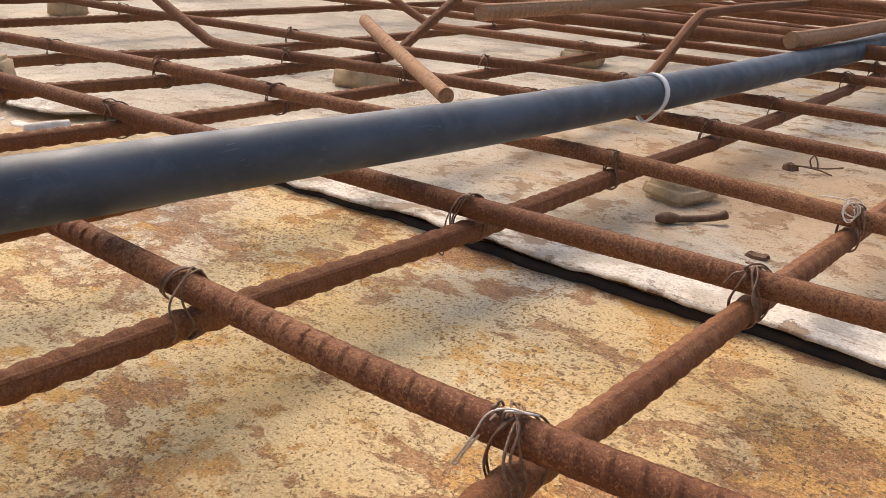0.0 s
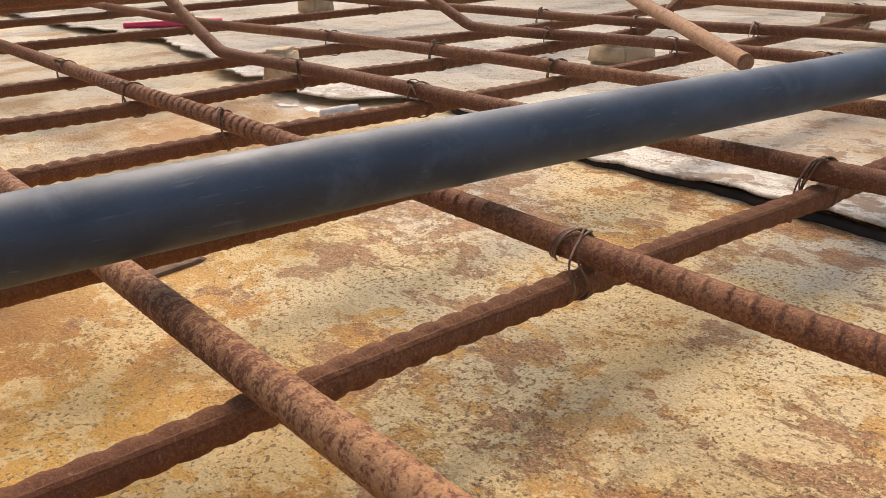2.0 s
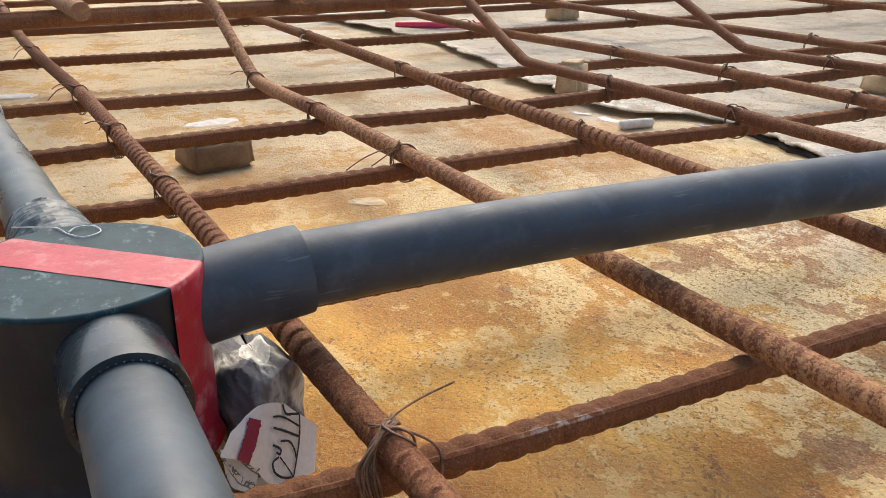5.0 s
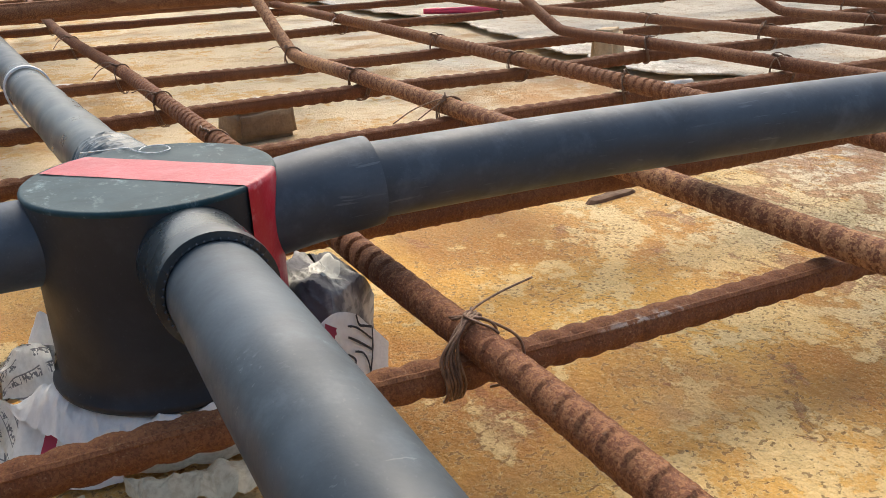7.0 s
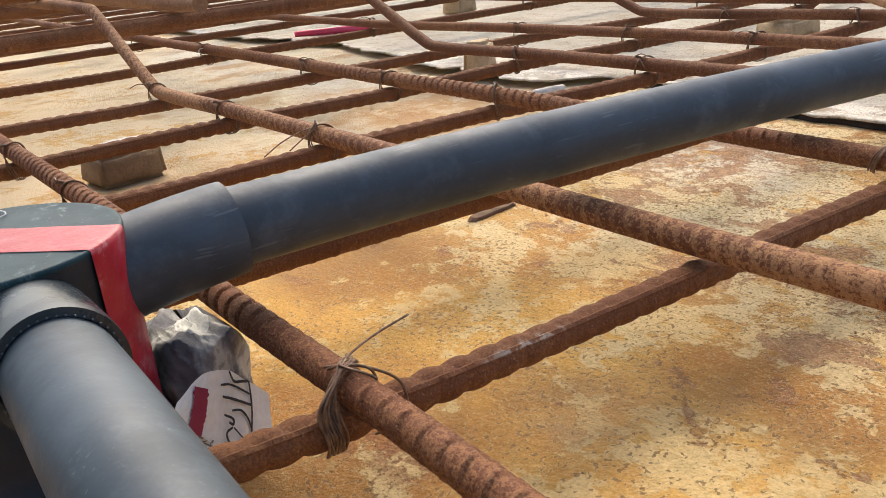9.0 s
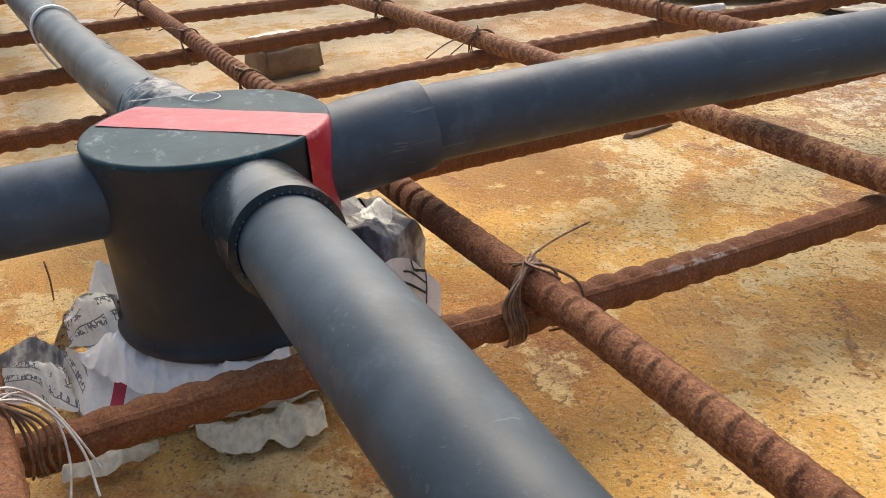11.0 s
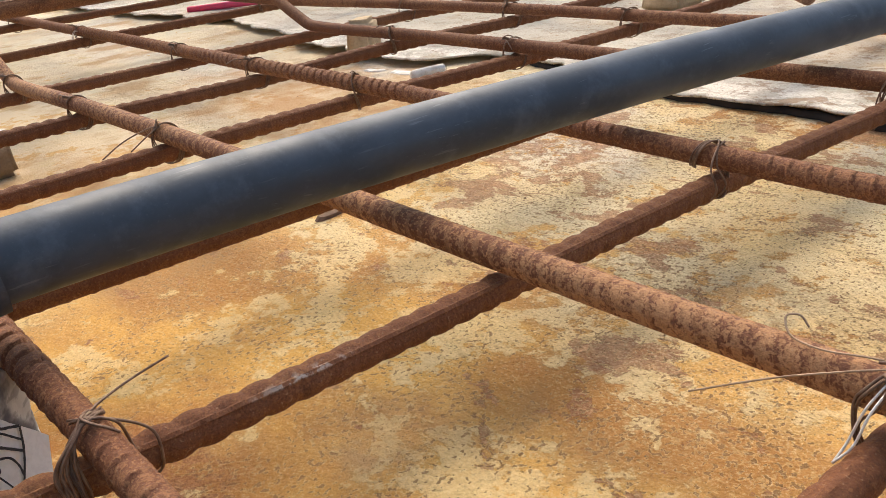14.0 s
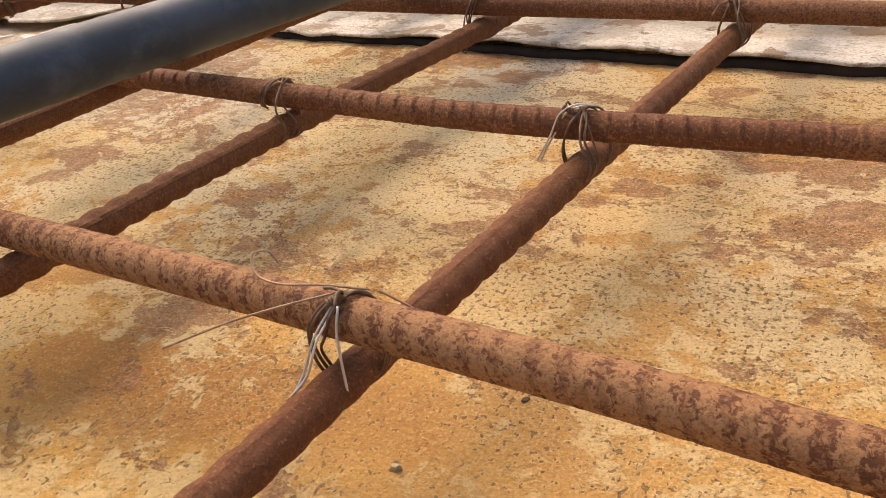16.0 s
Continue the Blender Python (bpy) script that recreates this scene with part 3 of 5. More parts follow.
def rebar(points, label, material, r=0.005, pitch=0.0075, seed=0, rib=0.00042, ridge=0.00045, group="bars of the slab mat", turn=0.0, scale_like=False, sway=0.12, bold=None):
    """A deformed bar: two flat-topped ridges along it and slanting ribs between them; bold: x from which on the ribs stand out, cut by narrow grooves."""
    rng = np.random.default_rng(seed)
    c = spline(points, close_by)
    s = np.r_[0, np.cumsum(np.linalg.norm(np.diff(c, axis=0), axis=1))]
    c = c + np.stack([0 * s, 0 * s, 0.0002 * np.sin(s * 21 + seed)], -1)
    # vertices follow the ridges: four across each, and more between them
    one = np.r_[-0.23, -0.13, 0.13, 0.23, np.linspace(0.23, np.pi - 0.23, 11)[1:-1]]
    rel = np.r_[one, one + np.pi][None]
    sides = rel.shape[1]
    angles = rel + turn + sway * np.sin(s * 2.3 + seed)[:, None]
    half = np.mod(rel, np.pi)
    side = np.where(np.mod(rel + 0.3, 2 * np.pi) < np.pi, 1.0, -1.0)
    phase = s[:, None] / pitch + 0.32 * side * (half / np.pi - 0.5) + 0.25 * side
    worn = 0.74 + 0.26 * np.sin(s * 37 + seed * 1.7)[:, None] * np.sin(s * 11 + seed)[:, None]
    wave = np.abs(np.cos(np.pi * phase)) if scale_like else np.clip(5.5 * np.cos(2 * np.pi * phase) - 3.8, 0, 1)
    ribs = wave * np.sin(half) ** 0.8 * worn
    if bold is not None:
        cut = np.clip(0.5 + 3.0 * (np.cos(2 * np.pi * phase) + 0.62), 0, 1) * np.clip(np.sin(half) * 2.4, 0, 1)
        much = np.clip((bold - c[:, 0]) / 0.05, 0, 1)[:, None]
        ribs = ribs * (1 - much) + cut * (0.00105 / rib) * much
    lines = (np.minimum(half, np.pi - half) < 0.15) * 1.0
    rad = r * 0.965 + rib * ribs + ridge * lines + 0.00005 * rng.standard_normal((len(s), sides))
    v, f = tube(c, rad, sides, True, angles)
    ob = mesh_object("rebar", v, f, material, sharp=34)
    return tagged(ob, label, "rebar", group)


def wire_mesh(lines, radius=0.00055, sides=6, step=0.0009):
    """Several wires as one set of vertices and faces."""
    vs, fs, n = [], [], 0
    for line in lines:
        v, f = tube(spline(line, step), radius, sides)
        vs.append(v)
        fs += [[q + n for q in face] for face in f]
        n += len(v)
    return np.vstack(vs), fs


# ---- the deck ----
def graded(lo, hi, fine_lo, fine_hi, fine, coarse):
    """Values from lo to hi: fine steps in the middle stretch, growing ones outside it."""
    mid = list(np.arange(fine_lo, fine_hi, fine))
    out, step, v = [], fine, fine_hi
    while v < hi:
        out.append(v)
        step = min(step * coarse, 6.0)
        v += step
    left, step, v = [], fine, fine_lo - fine
    while v > lo:
        left.append(v)
        step = min(step * coarse, 6.0)
        v -= step
    return np.array([lo] + left[::-1] + mid + out + [hi])


def sheet_height(x, y):
    n = noise.noise(Vector((x * 2.1, y * 2.1, 0.3)))
    m = noise.noise(Vector((x * 9, y * 9, 1.7)))
    return 0.0012 * n + 0.0004 * m


def build_floor():
    xs = graded(-60, 60, -1.2, 0.4, 0.02, 1.3)
    ys = graded(-60, 60, -0.4, 0.6, 0.02, 1.3)
    v = [(x, y, sheet_height(x, y) if abs(x) < 3 and abs(y) < 3 else 0.0) for y in ys for x in xs]
    w = len(xs)
    f = [(j * w + i, j * w + i + 1, (j + 1) * w + i + 1, (j + 1) * w + i) for j in range(len(ys) - 1) for i in range(w - 1)]
    ob = mesh_object("floor", v, f, FLOOR)
    tagged(ob, "rusty steel shutter deck with a flaking cream and orange coat", "deck", kind="structure")


def edge_line(x):
    """Where the front edge of the pale sheet runs."""
    px = [-60, -1.8, -1.36, -1.20, -1.07, -0.92, -0.80, -0.735, -0.64, -0.60, -0.565, -0.50, -0.37, -0.26, -0.09, 0.0, 0.3, 60]
    py = [0.39, 0.39, 0.393, 0.412, 0.428, 0.402, 0.366, 0.369, 0.360, 0.372, 0.424, 0.418, 0.379, 0.381, 0.376, 0.379, 0.39, 0.39]
    y = float(np.interp(x, px, py))
    rag = 0.0038 * noise.noise(Vector((x * 23, 0.5, 0))) + 0.0026 * noise.noise(Vector((x * 80, 4.5, 0))) + 0.0012 * noise.noise(Vector((x * 210, 7.5, 0)))
    if x < -0.45:
        rag += 0.008 * noise.noise(Vector((x * 34, 9.5, 0))) + 0.004 * noise.noise(Vector((x * 120, 2.5, 0)))
    return y + rag


def build_pale_sheet():
    xs = graded(-60, 60, -1.5, 0.3, 0.003, 1.35)
    us = np.array([0, 0.004, 0.010, 0.02, 0.035, 0.055, 0.08, 0.12, 0.17, 0.24, 0.32, 0.42, 0.55, 0.7, 0.9, 1.2, 1.6, 2.2, 3, 5, 9, 18, 35, 58])
    w, rows = len(xs), len(us)
    top = []
    for u in us:
        for x in xs:
            y = edge_line(x) * max(0.0, 1 - u) + u + 0.39 * min(1.0, u)
            lift = 0.0044 * math.exp(-u / 0.10) * (1.0 + 0.7 * noise.noise(Vector((x * 8, 3.3, 0))) + 0.4 * noise.noise(Vector((x * 31, 6.3, 0))))
            top.append((x, y, 0.0042 + lift + (sheet_height(x + 5, y) if abs(x) < 3 and y < 3 else 0.0)))
    low = [(x, y, z - 0.0016) for x, y, z in top[:w]]
    v = top + low
    f = [(j * w + i, j * w + i + 1, (j + 1) * w + i + 1, (j + 1) * w + i) for j in range(rows - 1) for i in range(w - 1)]
    n = rows * w
    f += [(n + i, n + i + 1, i + 1, i) for i in range(w - 1)]
    # the underside runs back a little way beneath the edge
    back = [(x, y + 0.12, z - 0.001) for x, y, z in low]
    v += back
    f += [(n + w + i, n + w + i + 1, n + i + 1, n + i) for i in range(w - 1)]
    ob = mesh_object("pavement_sheet", v, f, PALE)
    ob.name = "shutter_sheet"
    tagged(ob, "pale chalky shutter sheet with a torn, lifted edge", "deck", kind="structure")


def build_gap_shade():
    """An added near-black strip that stands in for shade below the lifted sheet."""
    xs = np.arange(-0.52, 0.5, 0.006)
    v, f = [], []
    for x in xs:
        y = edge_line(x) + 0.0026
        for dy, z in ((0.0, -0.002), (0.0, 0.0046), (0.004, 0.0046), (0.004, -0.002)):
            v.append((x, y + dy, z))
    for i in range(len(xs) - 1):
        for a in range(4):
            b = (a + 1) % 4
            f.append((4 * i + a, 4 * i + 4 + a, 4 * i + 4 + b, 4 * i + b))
    ob = mesh_object("gap_shade_strip", v, f, GAP_SHADE)
    tagged(ob, "near-black strip standing in for the shade under the lifted sheet edge", "panel rim", kind="structure")


build_floor()
build_pale_sheet()
build_gap_shade()


# ---- the bar mat ----
ZA, ZB = 0.0422, 0.0312
UPPER_LABEL = "rusty brown ribbed reinforcing bar of the upper layer"
LOWER_LABEL = "rusty brown ribbed reinforcing bar of the lower layer"
CRANK_LABEL = "rusty reinforcing bar cranked upward at its far end"
UPPER, LOWER = {}, {}


def upper_bar(key, pts, crank=None, seed=0, ends=(0.55, -4.2), turn=0.77, drop=0.0, rise=0.0, material=RUST, **kw):
    """A bar along x through (x, y) places; crank: (x where it turns up, x where it levels off, height)."""
    pts = sorted(pts, reverse=True)
    x0, y0 = pts[0]
    level = lambda x: ZA - drop * min(1.0, max(0.0, (x + 0.5) / 0.2)) + rise * min(1.0, max(0.0, (x + 0.3) / 0.3))
    full = [(ends[0], y0, level(ends[0]))] + [(x, y, level(x)) for x, y in pts]
    lx, ly = pts[-1]
    if crank:
        kx, tx, h = crank
        full = [p for p in full if p[0] > kx + 0.03] + [(kx + 0.018, ly, ZA), (kx, ly, ZA + 0.001), (kx - 0.014, ly, ZA + 0.006)]
        full += [(tx + 0.014, ly, h - 0.006), (tx, ly, h - 0.001), (tx - 0.02, ly, h), (tx - 0.4, ly - 0.01, h + 0.002), (ends[1], ly, h)]
    else:
        full += [(lx - 0.5, ly, ZA), (ends[1], ly, ZA)]
    UPPER[key] = np.array([(p[0], p[1], p[2]) for p in full])
    return rebar(full, CRANK_LABEL if crank else UPPER_LABEL, material, seed=seed, turn=turn, **kw)


def lower_bar(key, pts, crank=None, seed=0, ends=(-0.9, 4.2), turn=0.75, ridge=0.00045, lift=0.0, scaly=True, **kw):
    """A bar along y through (x, y) places, crossing beneath the upper ones."""
    pts = sorted(pts, key=lambda p: p[1])
    full = [(pts[0][0], ends[0], ZB + lift)] + [(x, y, ZB + lift) for x, y in pts]
    lx, ly = pts[-1]
    if crank:
        ky, ty, h = crank
        full = [p for p in full if p[1] < ky - 0.03] + [(lx, ky - 0.018, ZB), (lx, ky, ZB + 0.001), (lx, ky + 0.014, ZB + 0.006)]
        full += [(lx, ty - 0.014, h - 0.006), (lx, ty, h - 0.001), (lx, ty + 0.02, h), (lx, ty + 0.4, h), (lx, ends[1], h)]
    else:
        full += [(lx, ly + 0.5, ZB), (lx, ends[1], ZB)]
    LOWER[key] = np.array(full)
    return rebar(full, CRANK_LABEL if crank else LOWER_LABEL, RUST_LOW, seed=seed, turn=turn, r=0.00475 if scaly else 0.0054, rib=0.00120 if scaly else 0.0004, ridge=ridge, pitch=0.0098, scale_like=scaly, sway=0.07, **kw)


upper_bar(-2, [(-0.2, -0.33), (-0.6, -0.335)], seed=31)
upper_bar(-1, [(-0.18, -0.203), (-0.21, -0.205), (-0.27, -0.207), (-0.60, -0.213)], seed=32)
upper_bar(0, [(-0.05, -0.0700), (-0.12, -0.0690), (-0.17, -0.0680), (-0.26, -0.0690), (-0.42, -0.070), (-0.60, -0.074), (-0.74, -0.077), (-1.0, -0.090)], seed=1, rib=0.0011, pitch=0.0082, drop=0.0022, r=0.0047, bold=-0.20)
upper_bar(1, [(0.08, 0.0595), (0.0, 0.0614), (-0.05, 0.0624), (-0.10, 0.0633), (-0.25, 0.0650), (-0.457, 0.067), (-0.589, 0.064), (-0.72, 0.060)], crank=(-0.722, -0.865, 0.104), seed=2, rib=0.00025, ridge=0.0003, pitch=0.0088, r=0.0053, rise=0.0038, material=RUST_STRIPED)
upper_bar(2, [(0.06, 0.192), (0.0, 0.1875), (-0.05, 0.184), (-0.10, 0.1825), (-0.17, 0.185), (-0.25, 0.1890), (-0.453, 0.195), (-0.575, 0.193), (-0.70, 0.195), (-0.965, 0.196)], seed=3, pitch=0.0080, rib=0.0010, rise=0.0032, bold=-0.36, r=0.0047)
upper_bar(3, [(-0.02, 0.336), (-0.082, 0.335), (-0.157, 0.331), (-0.222, 0.329), (-0.42, 0.325), (-0.577, 0.321), (-0.69, 0.318)], crank=(-0.700, -0.84, 0.102), seed=4)
upper_bar(4, [(-0.045, 0.456), (-0.102, 0.461), (-0.20, 0.465), (-0.375, 0.451), (-0.56, 0.446), (-0.70, 0.435), (-0.87, 0.410)], seed=5)
upper_bar(5, [(-0.08, 0.599), (-0.173, 0.605), (-0.34, 0.602), (-0.507, 0.586), (-0.60, 0.571)], crank=(-0.660, -0.80, 0.100), seed=6)
upper_bar(6, [(-0.087, 0.748), (-0.154, 0.746), (-0.342, 0.742), (-0.445, 0.719), (-0.607, 0.692), (-0.788, 0.682), (-0.89, 0.670)], seed=7)
upper_bar(7, [(-0.13, 0.98), (-0.33, 0.945), (-0.47, 0.933), (-0.60, 0.925)], crank=(-0.66, -0.80, 0.100), seed=8)
for i in range(8, 20):
    y = 0.93 + 0.155 * (i - 7)
    upper_bar(i, [(-0.1, y + 0.02), (-0.6, y)], crank=(-0.68, -0.82, 0.10) if i % 2 else None, seed=i + 1)

lower_bar(0, [(0.06, 0.0), (0.065, 0.3)], seed=40)
lower_bar(1, [(-0.0725, -0.05), (-0.0690, 0.0), (-0.0642, 0.098), (-0.0605, 0.17), (-0.0557, 0.25), (-0.0505, 0.344), (-0.043, 0.445), (-0.033, 0.6)], seed=41, turn=0.05, ridge=0.00028)
lower_bar(2, [(-0.209, -0.16), (-0.199, -0.055), (-0.195, 0.02), (-0.191, 0.138), (-0.183, 0.26), (-0.178, 0.32), (-0.174, 0.43), (-0.166, 0.597), (-0.158, 0.87)], seed=42)
lower_bar(3, [(-0.3178, -0.11), (-0.3125, 0.02), (-0.3088, 0.11), (-0.306, 0.18), (-0.302, 0.40)], lift=0.0028, scaly=False, crank=(0.79, 0.92, 0.094), seed=43, ends=(-0.135, 4.2))
lower_bar(4, [(-0.468, -0.117), (-0.463, -0.07), (-0.459, 0.07), (-0.455, 0.195), (-0.440, 0.325), (-0.433, 0.45)], seed=44)
lower_bar(5, [(-0.594, -0.116), (-0.591, 0.067), (-0.579, 0.195), (-0.579, 0.322), (-0.562, 0.448), (-0.555, 0.55)], crank=(0.72, 0.85, 0.094), seed=45)
lower_bar(6, [(-0.742, -0.12), (-0.722, 0.063), (-0.706, 0.32), (-0.70, 0.44), (-0.667, 0.57)], seed=46)
lower_bar(7, [(-0.967, -0.075), (-0.952, 0.1), (-0.955, 0.2), (-0.95, 0.4)], seed=47)
lower_bar(8, [(-1.215, -0.05), (-1.20, 0.2), (-1.19, 0.4)], seed=48)
for i in range(9, 22):
    x = -1.20 - 0.19 * (i - 8)
    lower_bar(i, [(x, 0.0), (x + 0.02, 0.6)], seed=i + 40)


def y_on(bar, x):
    o = np.argsort(bar[:, 0])
    return float(np.interp(x, bar[o, 0], bar[o, 1])), float(np.interp(x, bar[o, 0], bar[o, 2]))


def x_on(bar, y):
    o = np.argsort(bar[:, 1])
    return float(np.interp(y, bar[o, 1], bar[o, 0])), float(np.interp(y, bar[o, 1], bar[o, 2]))


def crossing(i, j):
    y = UPPER[i][1][1]
    for _ in range(6):
        x, zb = x_on(LOWER[j], y)
        y, za = y_on(UPPER[i], x)
    return x, y, za, zb


# heavy bars of the beam beyond, lying across the cranked bars
def heavy_bar(points, label, material, r, seed, pitch=0.011):
    return rebar(points, label, material, r=r, pitch=pitch, seed=seed, rib=0.0009, ridge=0.0007, group="heavy beam bars", turn=0.4)


HEAVY_LABEL = "thick rusty ribbed beam bar lying across the mat"
heavy_bar([(-0.90, -0.9, 0.081), (-0.90, 0.0, 0.081), (-0.90, 0.3, 0.081), (-0.895, 4.0, 0.081)], HEAVY_LABEL, RUST, 0.0080, 71)
heavy_bar([(-1.05, -0.9, 0.118), (-1.04, 0.4, 0.118), (-1.03, 4.0, 0.118)], HEAVY_LABEL, RUST, 0.0080, 72)
heavy_bar([(-1.22, -0.9, 0.092), (-1.22, 0.4, 0.092), (-1.20, 4.0, 0.092)], HEAVY_LABEL, RUST, 0.0080, 73)
heavy_bar([(0.6, 1.09, 0.062), (-0.28, 1.06, 0.062), (-0.50, 1.04, 0.062), (-0.70, 1.02, 0.062)], HEAVY_LABEL, RUST, 0.0080, 74)
heavy_bar([(0.6, 1.20, 0.062), (-0.3, 1.19, 0.062), (-3.0, 1.12, 0.062)], HEAVY_LABEL, RUST, 0.0080, 75)
heavy_bar([(0.6, 1.34, 0.098), (-0.3, 1.33, 0.098), (-3.0, 1.27, 0.098)], HEAVY_LABEL, RUST, 0.0080, 76)
heavy_bar([(0.6, 1.50, 0.062), (-0.3, 1.50, 0.062), (-3.0, 1.45, 0.062)], HEAVY_LABEL, RUST, 0.0080, 77)
heavy_bar([(0.6, 1.72, 0.105), (-0.3, 1.71, 0.105), (-3.0, 1.66, 0.105)], HEAVY_LABEL, RUST, 0.0080, 78)
PALE_LABEL = "thick beam bar with powdery tan rust and a sawn end"
heavy_bar([(-0.192, 0.86, 0.0835), (-0.178, 0.98, 0.0845), (-0.165, 1.15, 0.087), (-0.10, 2.0, 0.09)], PALE_LABEL, RUST_PALE, 0.0078, 81, 0.009)
heavy_bar([(-0.424, 0.690, 0.090), (-0.425, 0.91, 0.0905), (-0.43, 1.3, 0.092), (-0.44, 2.4, 0.09)], PALE_LABEL, RUST_PALE, 0.0078, 82, 0.009)
heavy_bar([(-0.78, -0.062, 0.0985), (-0.90, -0.066, 0.0985), (-1.5, -0.085, 0.10)], PALE_LABEL, RUST_PALE, 0.0078, 83, 0.009)
heavy_bar([(-0.83, 0.150, 0.0985), (-0.95, 0.150, 0.0985), (-1.6, 0.145, 0.10)], PALE_LABEL, RUST_PALE, 0.0078, 84, 0.009)
rebar([(-0.302, 0.477, 0.0565), (-0.383, 0.536, 0.064), (-0.463, 0.594, 0.071), (-0.512, 0.631, 0.076)], "short loose bar with tan rust lying aslant on the mat", RUST_PALE, r=0.0058, seed=85, rib=0.0002, ridge=0.0002, group="heavy beam bars")


# ---- tie wires ----
def tie_lines(rng, turns=2, tail=0.014):
    """Annealed wire looped slantwise over the upper bar and under the lower one, its ends twisted."""
    lines = []
    mir = 1 if rng.random() < 0.6 else -1
    ra = 0.0058
    for t in range(turns):
        o = (t - (turns - 1) / 2) * 0.0013
        xo = (0.0042 + float(rng.normal(0, 0.0008))) * mir
        over = []
        for deg in (-95, -60, -25, 10, 45, 80, 100):
            a = math.radians(deg)
            over.append((xo * deg / 95 + o, (ra + 0.0003 * t) * math.sin(a), (ra + 0.0003 * t) * math.cos(a)))
        s = 1 if mir > 0 else -1
        under = [(s * 0.0062, 0.0050 + o, -0.0085), (s * 0.0046, 0.0026 + o, -0.0152), (0.0, o, -0.0172), (-s * 0.0046, -0.0026 + o, -0.0152), (-s * 0.0062, -0.0050 + o, -0.0085)]
        lines.append(over + under + [over[0], over[1]])
    # twist that stands off the top
    turns_up = 2.2 + rng.random()
    lean = np.array([rng.normal(0, 0.7), rng.normal(-0.5, 0.5), 0.30])
    lean /= np.linalg.norm(lean)
    side = np.cross(lean, (0.3, 0.2, 0.9))
    side /= np.linalg.norm(side)
    oth = np.cross(lean, side)
    base = np.array([-0.0022 * mir, -0.0034, 0.0052])
    for ph in (0.0, math.pi):
        pts = []
        for q in np.linspace(0, 1, 12):
            a = ph + turns_up * 2 * math.pi * q
            pts.append(tuple(base + lean * 0.0045 * q + 0.0008 * (math.cos(a) * side + math.sin(a) * oth)))
        end = np.array(pts[-1])
        bend = np.array([rng.normal(0, 1), rng.normal(-0.3, 1), rng.normal(-0.1, 0.5)])
        bend /= np.linalg.norm(bend)
        ln = tail * (0.3 + rng.random())
        pts.append(tuple(end + bend * ln * 0.5 + np.array([0, 0, 0.001])))
        pts.append(tuple(end + bend * ln + np.array([0, 0, -0.003 * rng.random()])))
        lines.append(pts)
    return lines


def bundle(rng, n, side=-1, hang=0.0):
    """Strands drawn over the upper bar and down the face of the lower one."""
    out = []
    for k in range(n):
        j = lambda s: float(rng.normal(0, s))
        y = side * (0.0066 + 0.0056 * k / max(n - 1, 1))
        out.append([(-0.004 + j(0.002), -side * 0.0040, 0.0052), (-0.001 + j(0.0012), -side * 0.0002, 0.0064 + abs(j(0.0004))), (0.0012 + j(0.0010), side * 0.0046, 0.0048),
                    (0.0036 + j(0.0008), y, -0.0016), (0.0062 + abs(j(0.0005)), y + j(0.0006), -0.0090), (0.0052, y + j(0.0006), -0.0128 - hang), (0.0, y * 0.8, -0.0166 - hang * 0.5)])
    return out


def wrap(rng, n, start=-0.006, pitch=0.0011, lean=0.0050):
    """Strands wound slantwise and tight round the upper bar, then tucked under the lower one."""
    out = []
    for k in range(n):
        o = start + pitch * k + float(rng.normal(0, 0.0003))
        turn = [(o + lean * deg / 130, (0.0057 + 0.0002 * k) * math.sin(math.radians(deg)), (0.0057 + 0.0002 * k) * math.cos(math.radians(deg))) for deg in range(-150, 151, 25)]
        out.append(turn + [(o + lean * 1.2 + 0.001, 0.0010, -0.0105), (0.0046, -0.003 - 0.0006 * k, -0.0150), (-0.001, -0.004, -0.0166)])
    return out


TIE_LABEL = "rusty twisted tie wire round two crossing bars"


def make_tie(name, lines, label, at, material=None, radius=0.00040, extra=()):
    v, f = wire_mesh(lines, radius)
    ob = mesh_object(name, v, f, material or WIRE)
    ob.matrix_world = at
    tagged(ob, label, "tie wire", "tie wires")
    for nm, ls, mat, lab in extra:
        v, f = wire_mesh(ls, radius * (0.72 if mat is WIRE_TAN else 0.8))
        mesh_object(nm, v, f, mat, ob, lab)
    return ob


def tie_pose(i, j, spin=0.0):
    x, y, za, zb = crossing(i, j)
    return pose(x, y, za, 0, 0, spin)


rng = np.random.default_rng(5)
patterns = []
SPECIAL = {(-1, 2), (2, 7), (0, 2), (1, 1), (2, 1), (2, 2), (3, 1), (3, 2), (4, 1), (1, 4)}
BARE = {(1, 2), (1, 3), (2, 3), (0, 3), (3, 3), (-1, 3), (2, 0), (1, 0), (0, 1)}
for i in UPPER:
    for j in LOWER:
        if (i, j) in SPECIAL or (i, j) in BARE or i < -1 or i > 9 or j > 10:
            continue
        x, y, za, zb = crossing(i, j)
        if abs(za - zb) > 0.014:
            continue
        at = pose(x, y, za, 0, 0, float(rng.normal(0, 8)))
        if len(patterns) < 9:
            patterns.append(make_tie("tie_wire", tie_lines(rng, int(rng.integers(2, 4)), 0.016), TIE_LABEL, at))
        else:
            copy_thing(patterns[int(rng.integers(0, 9))], at)

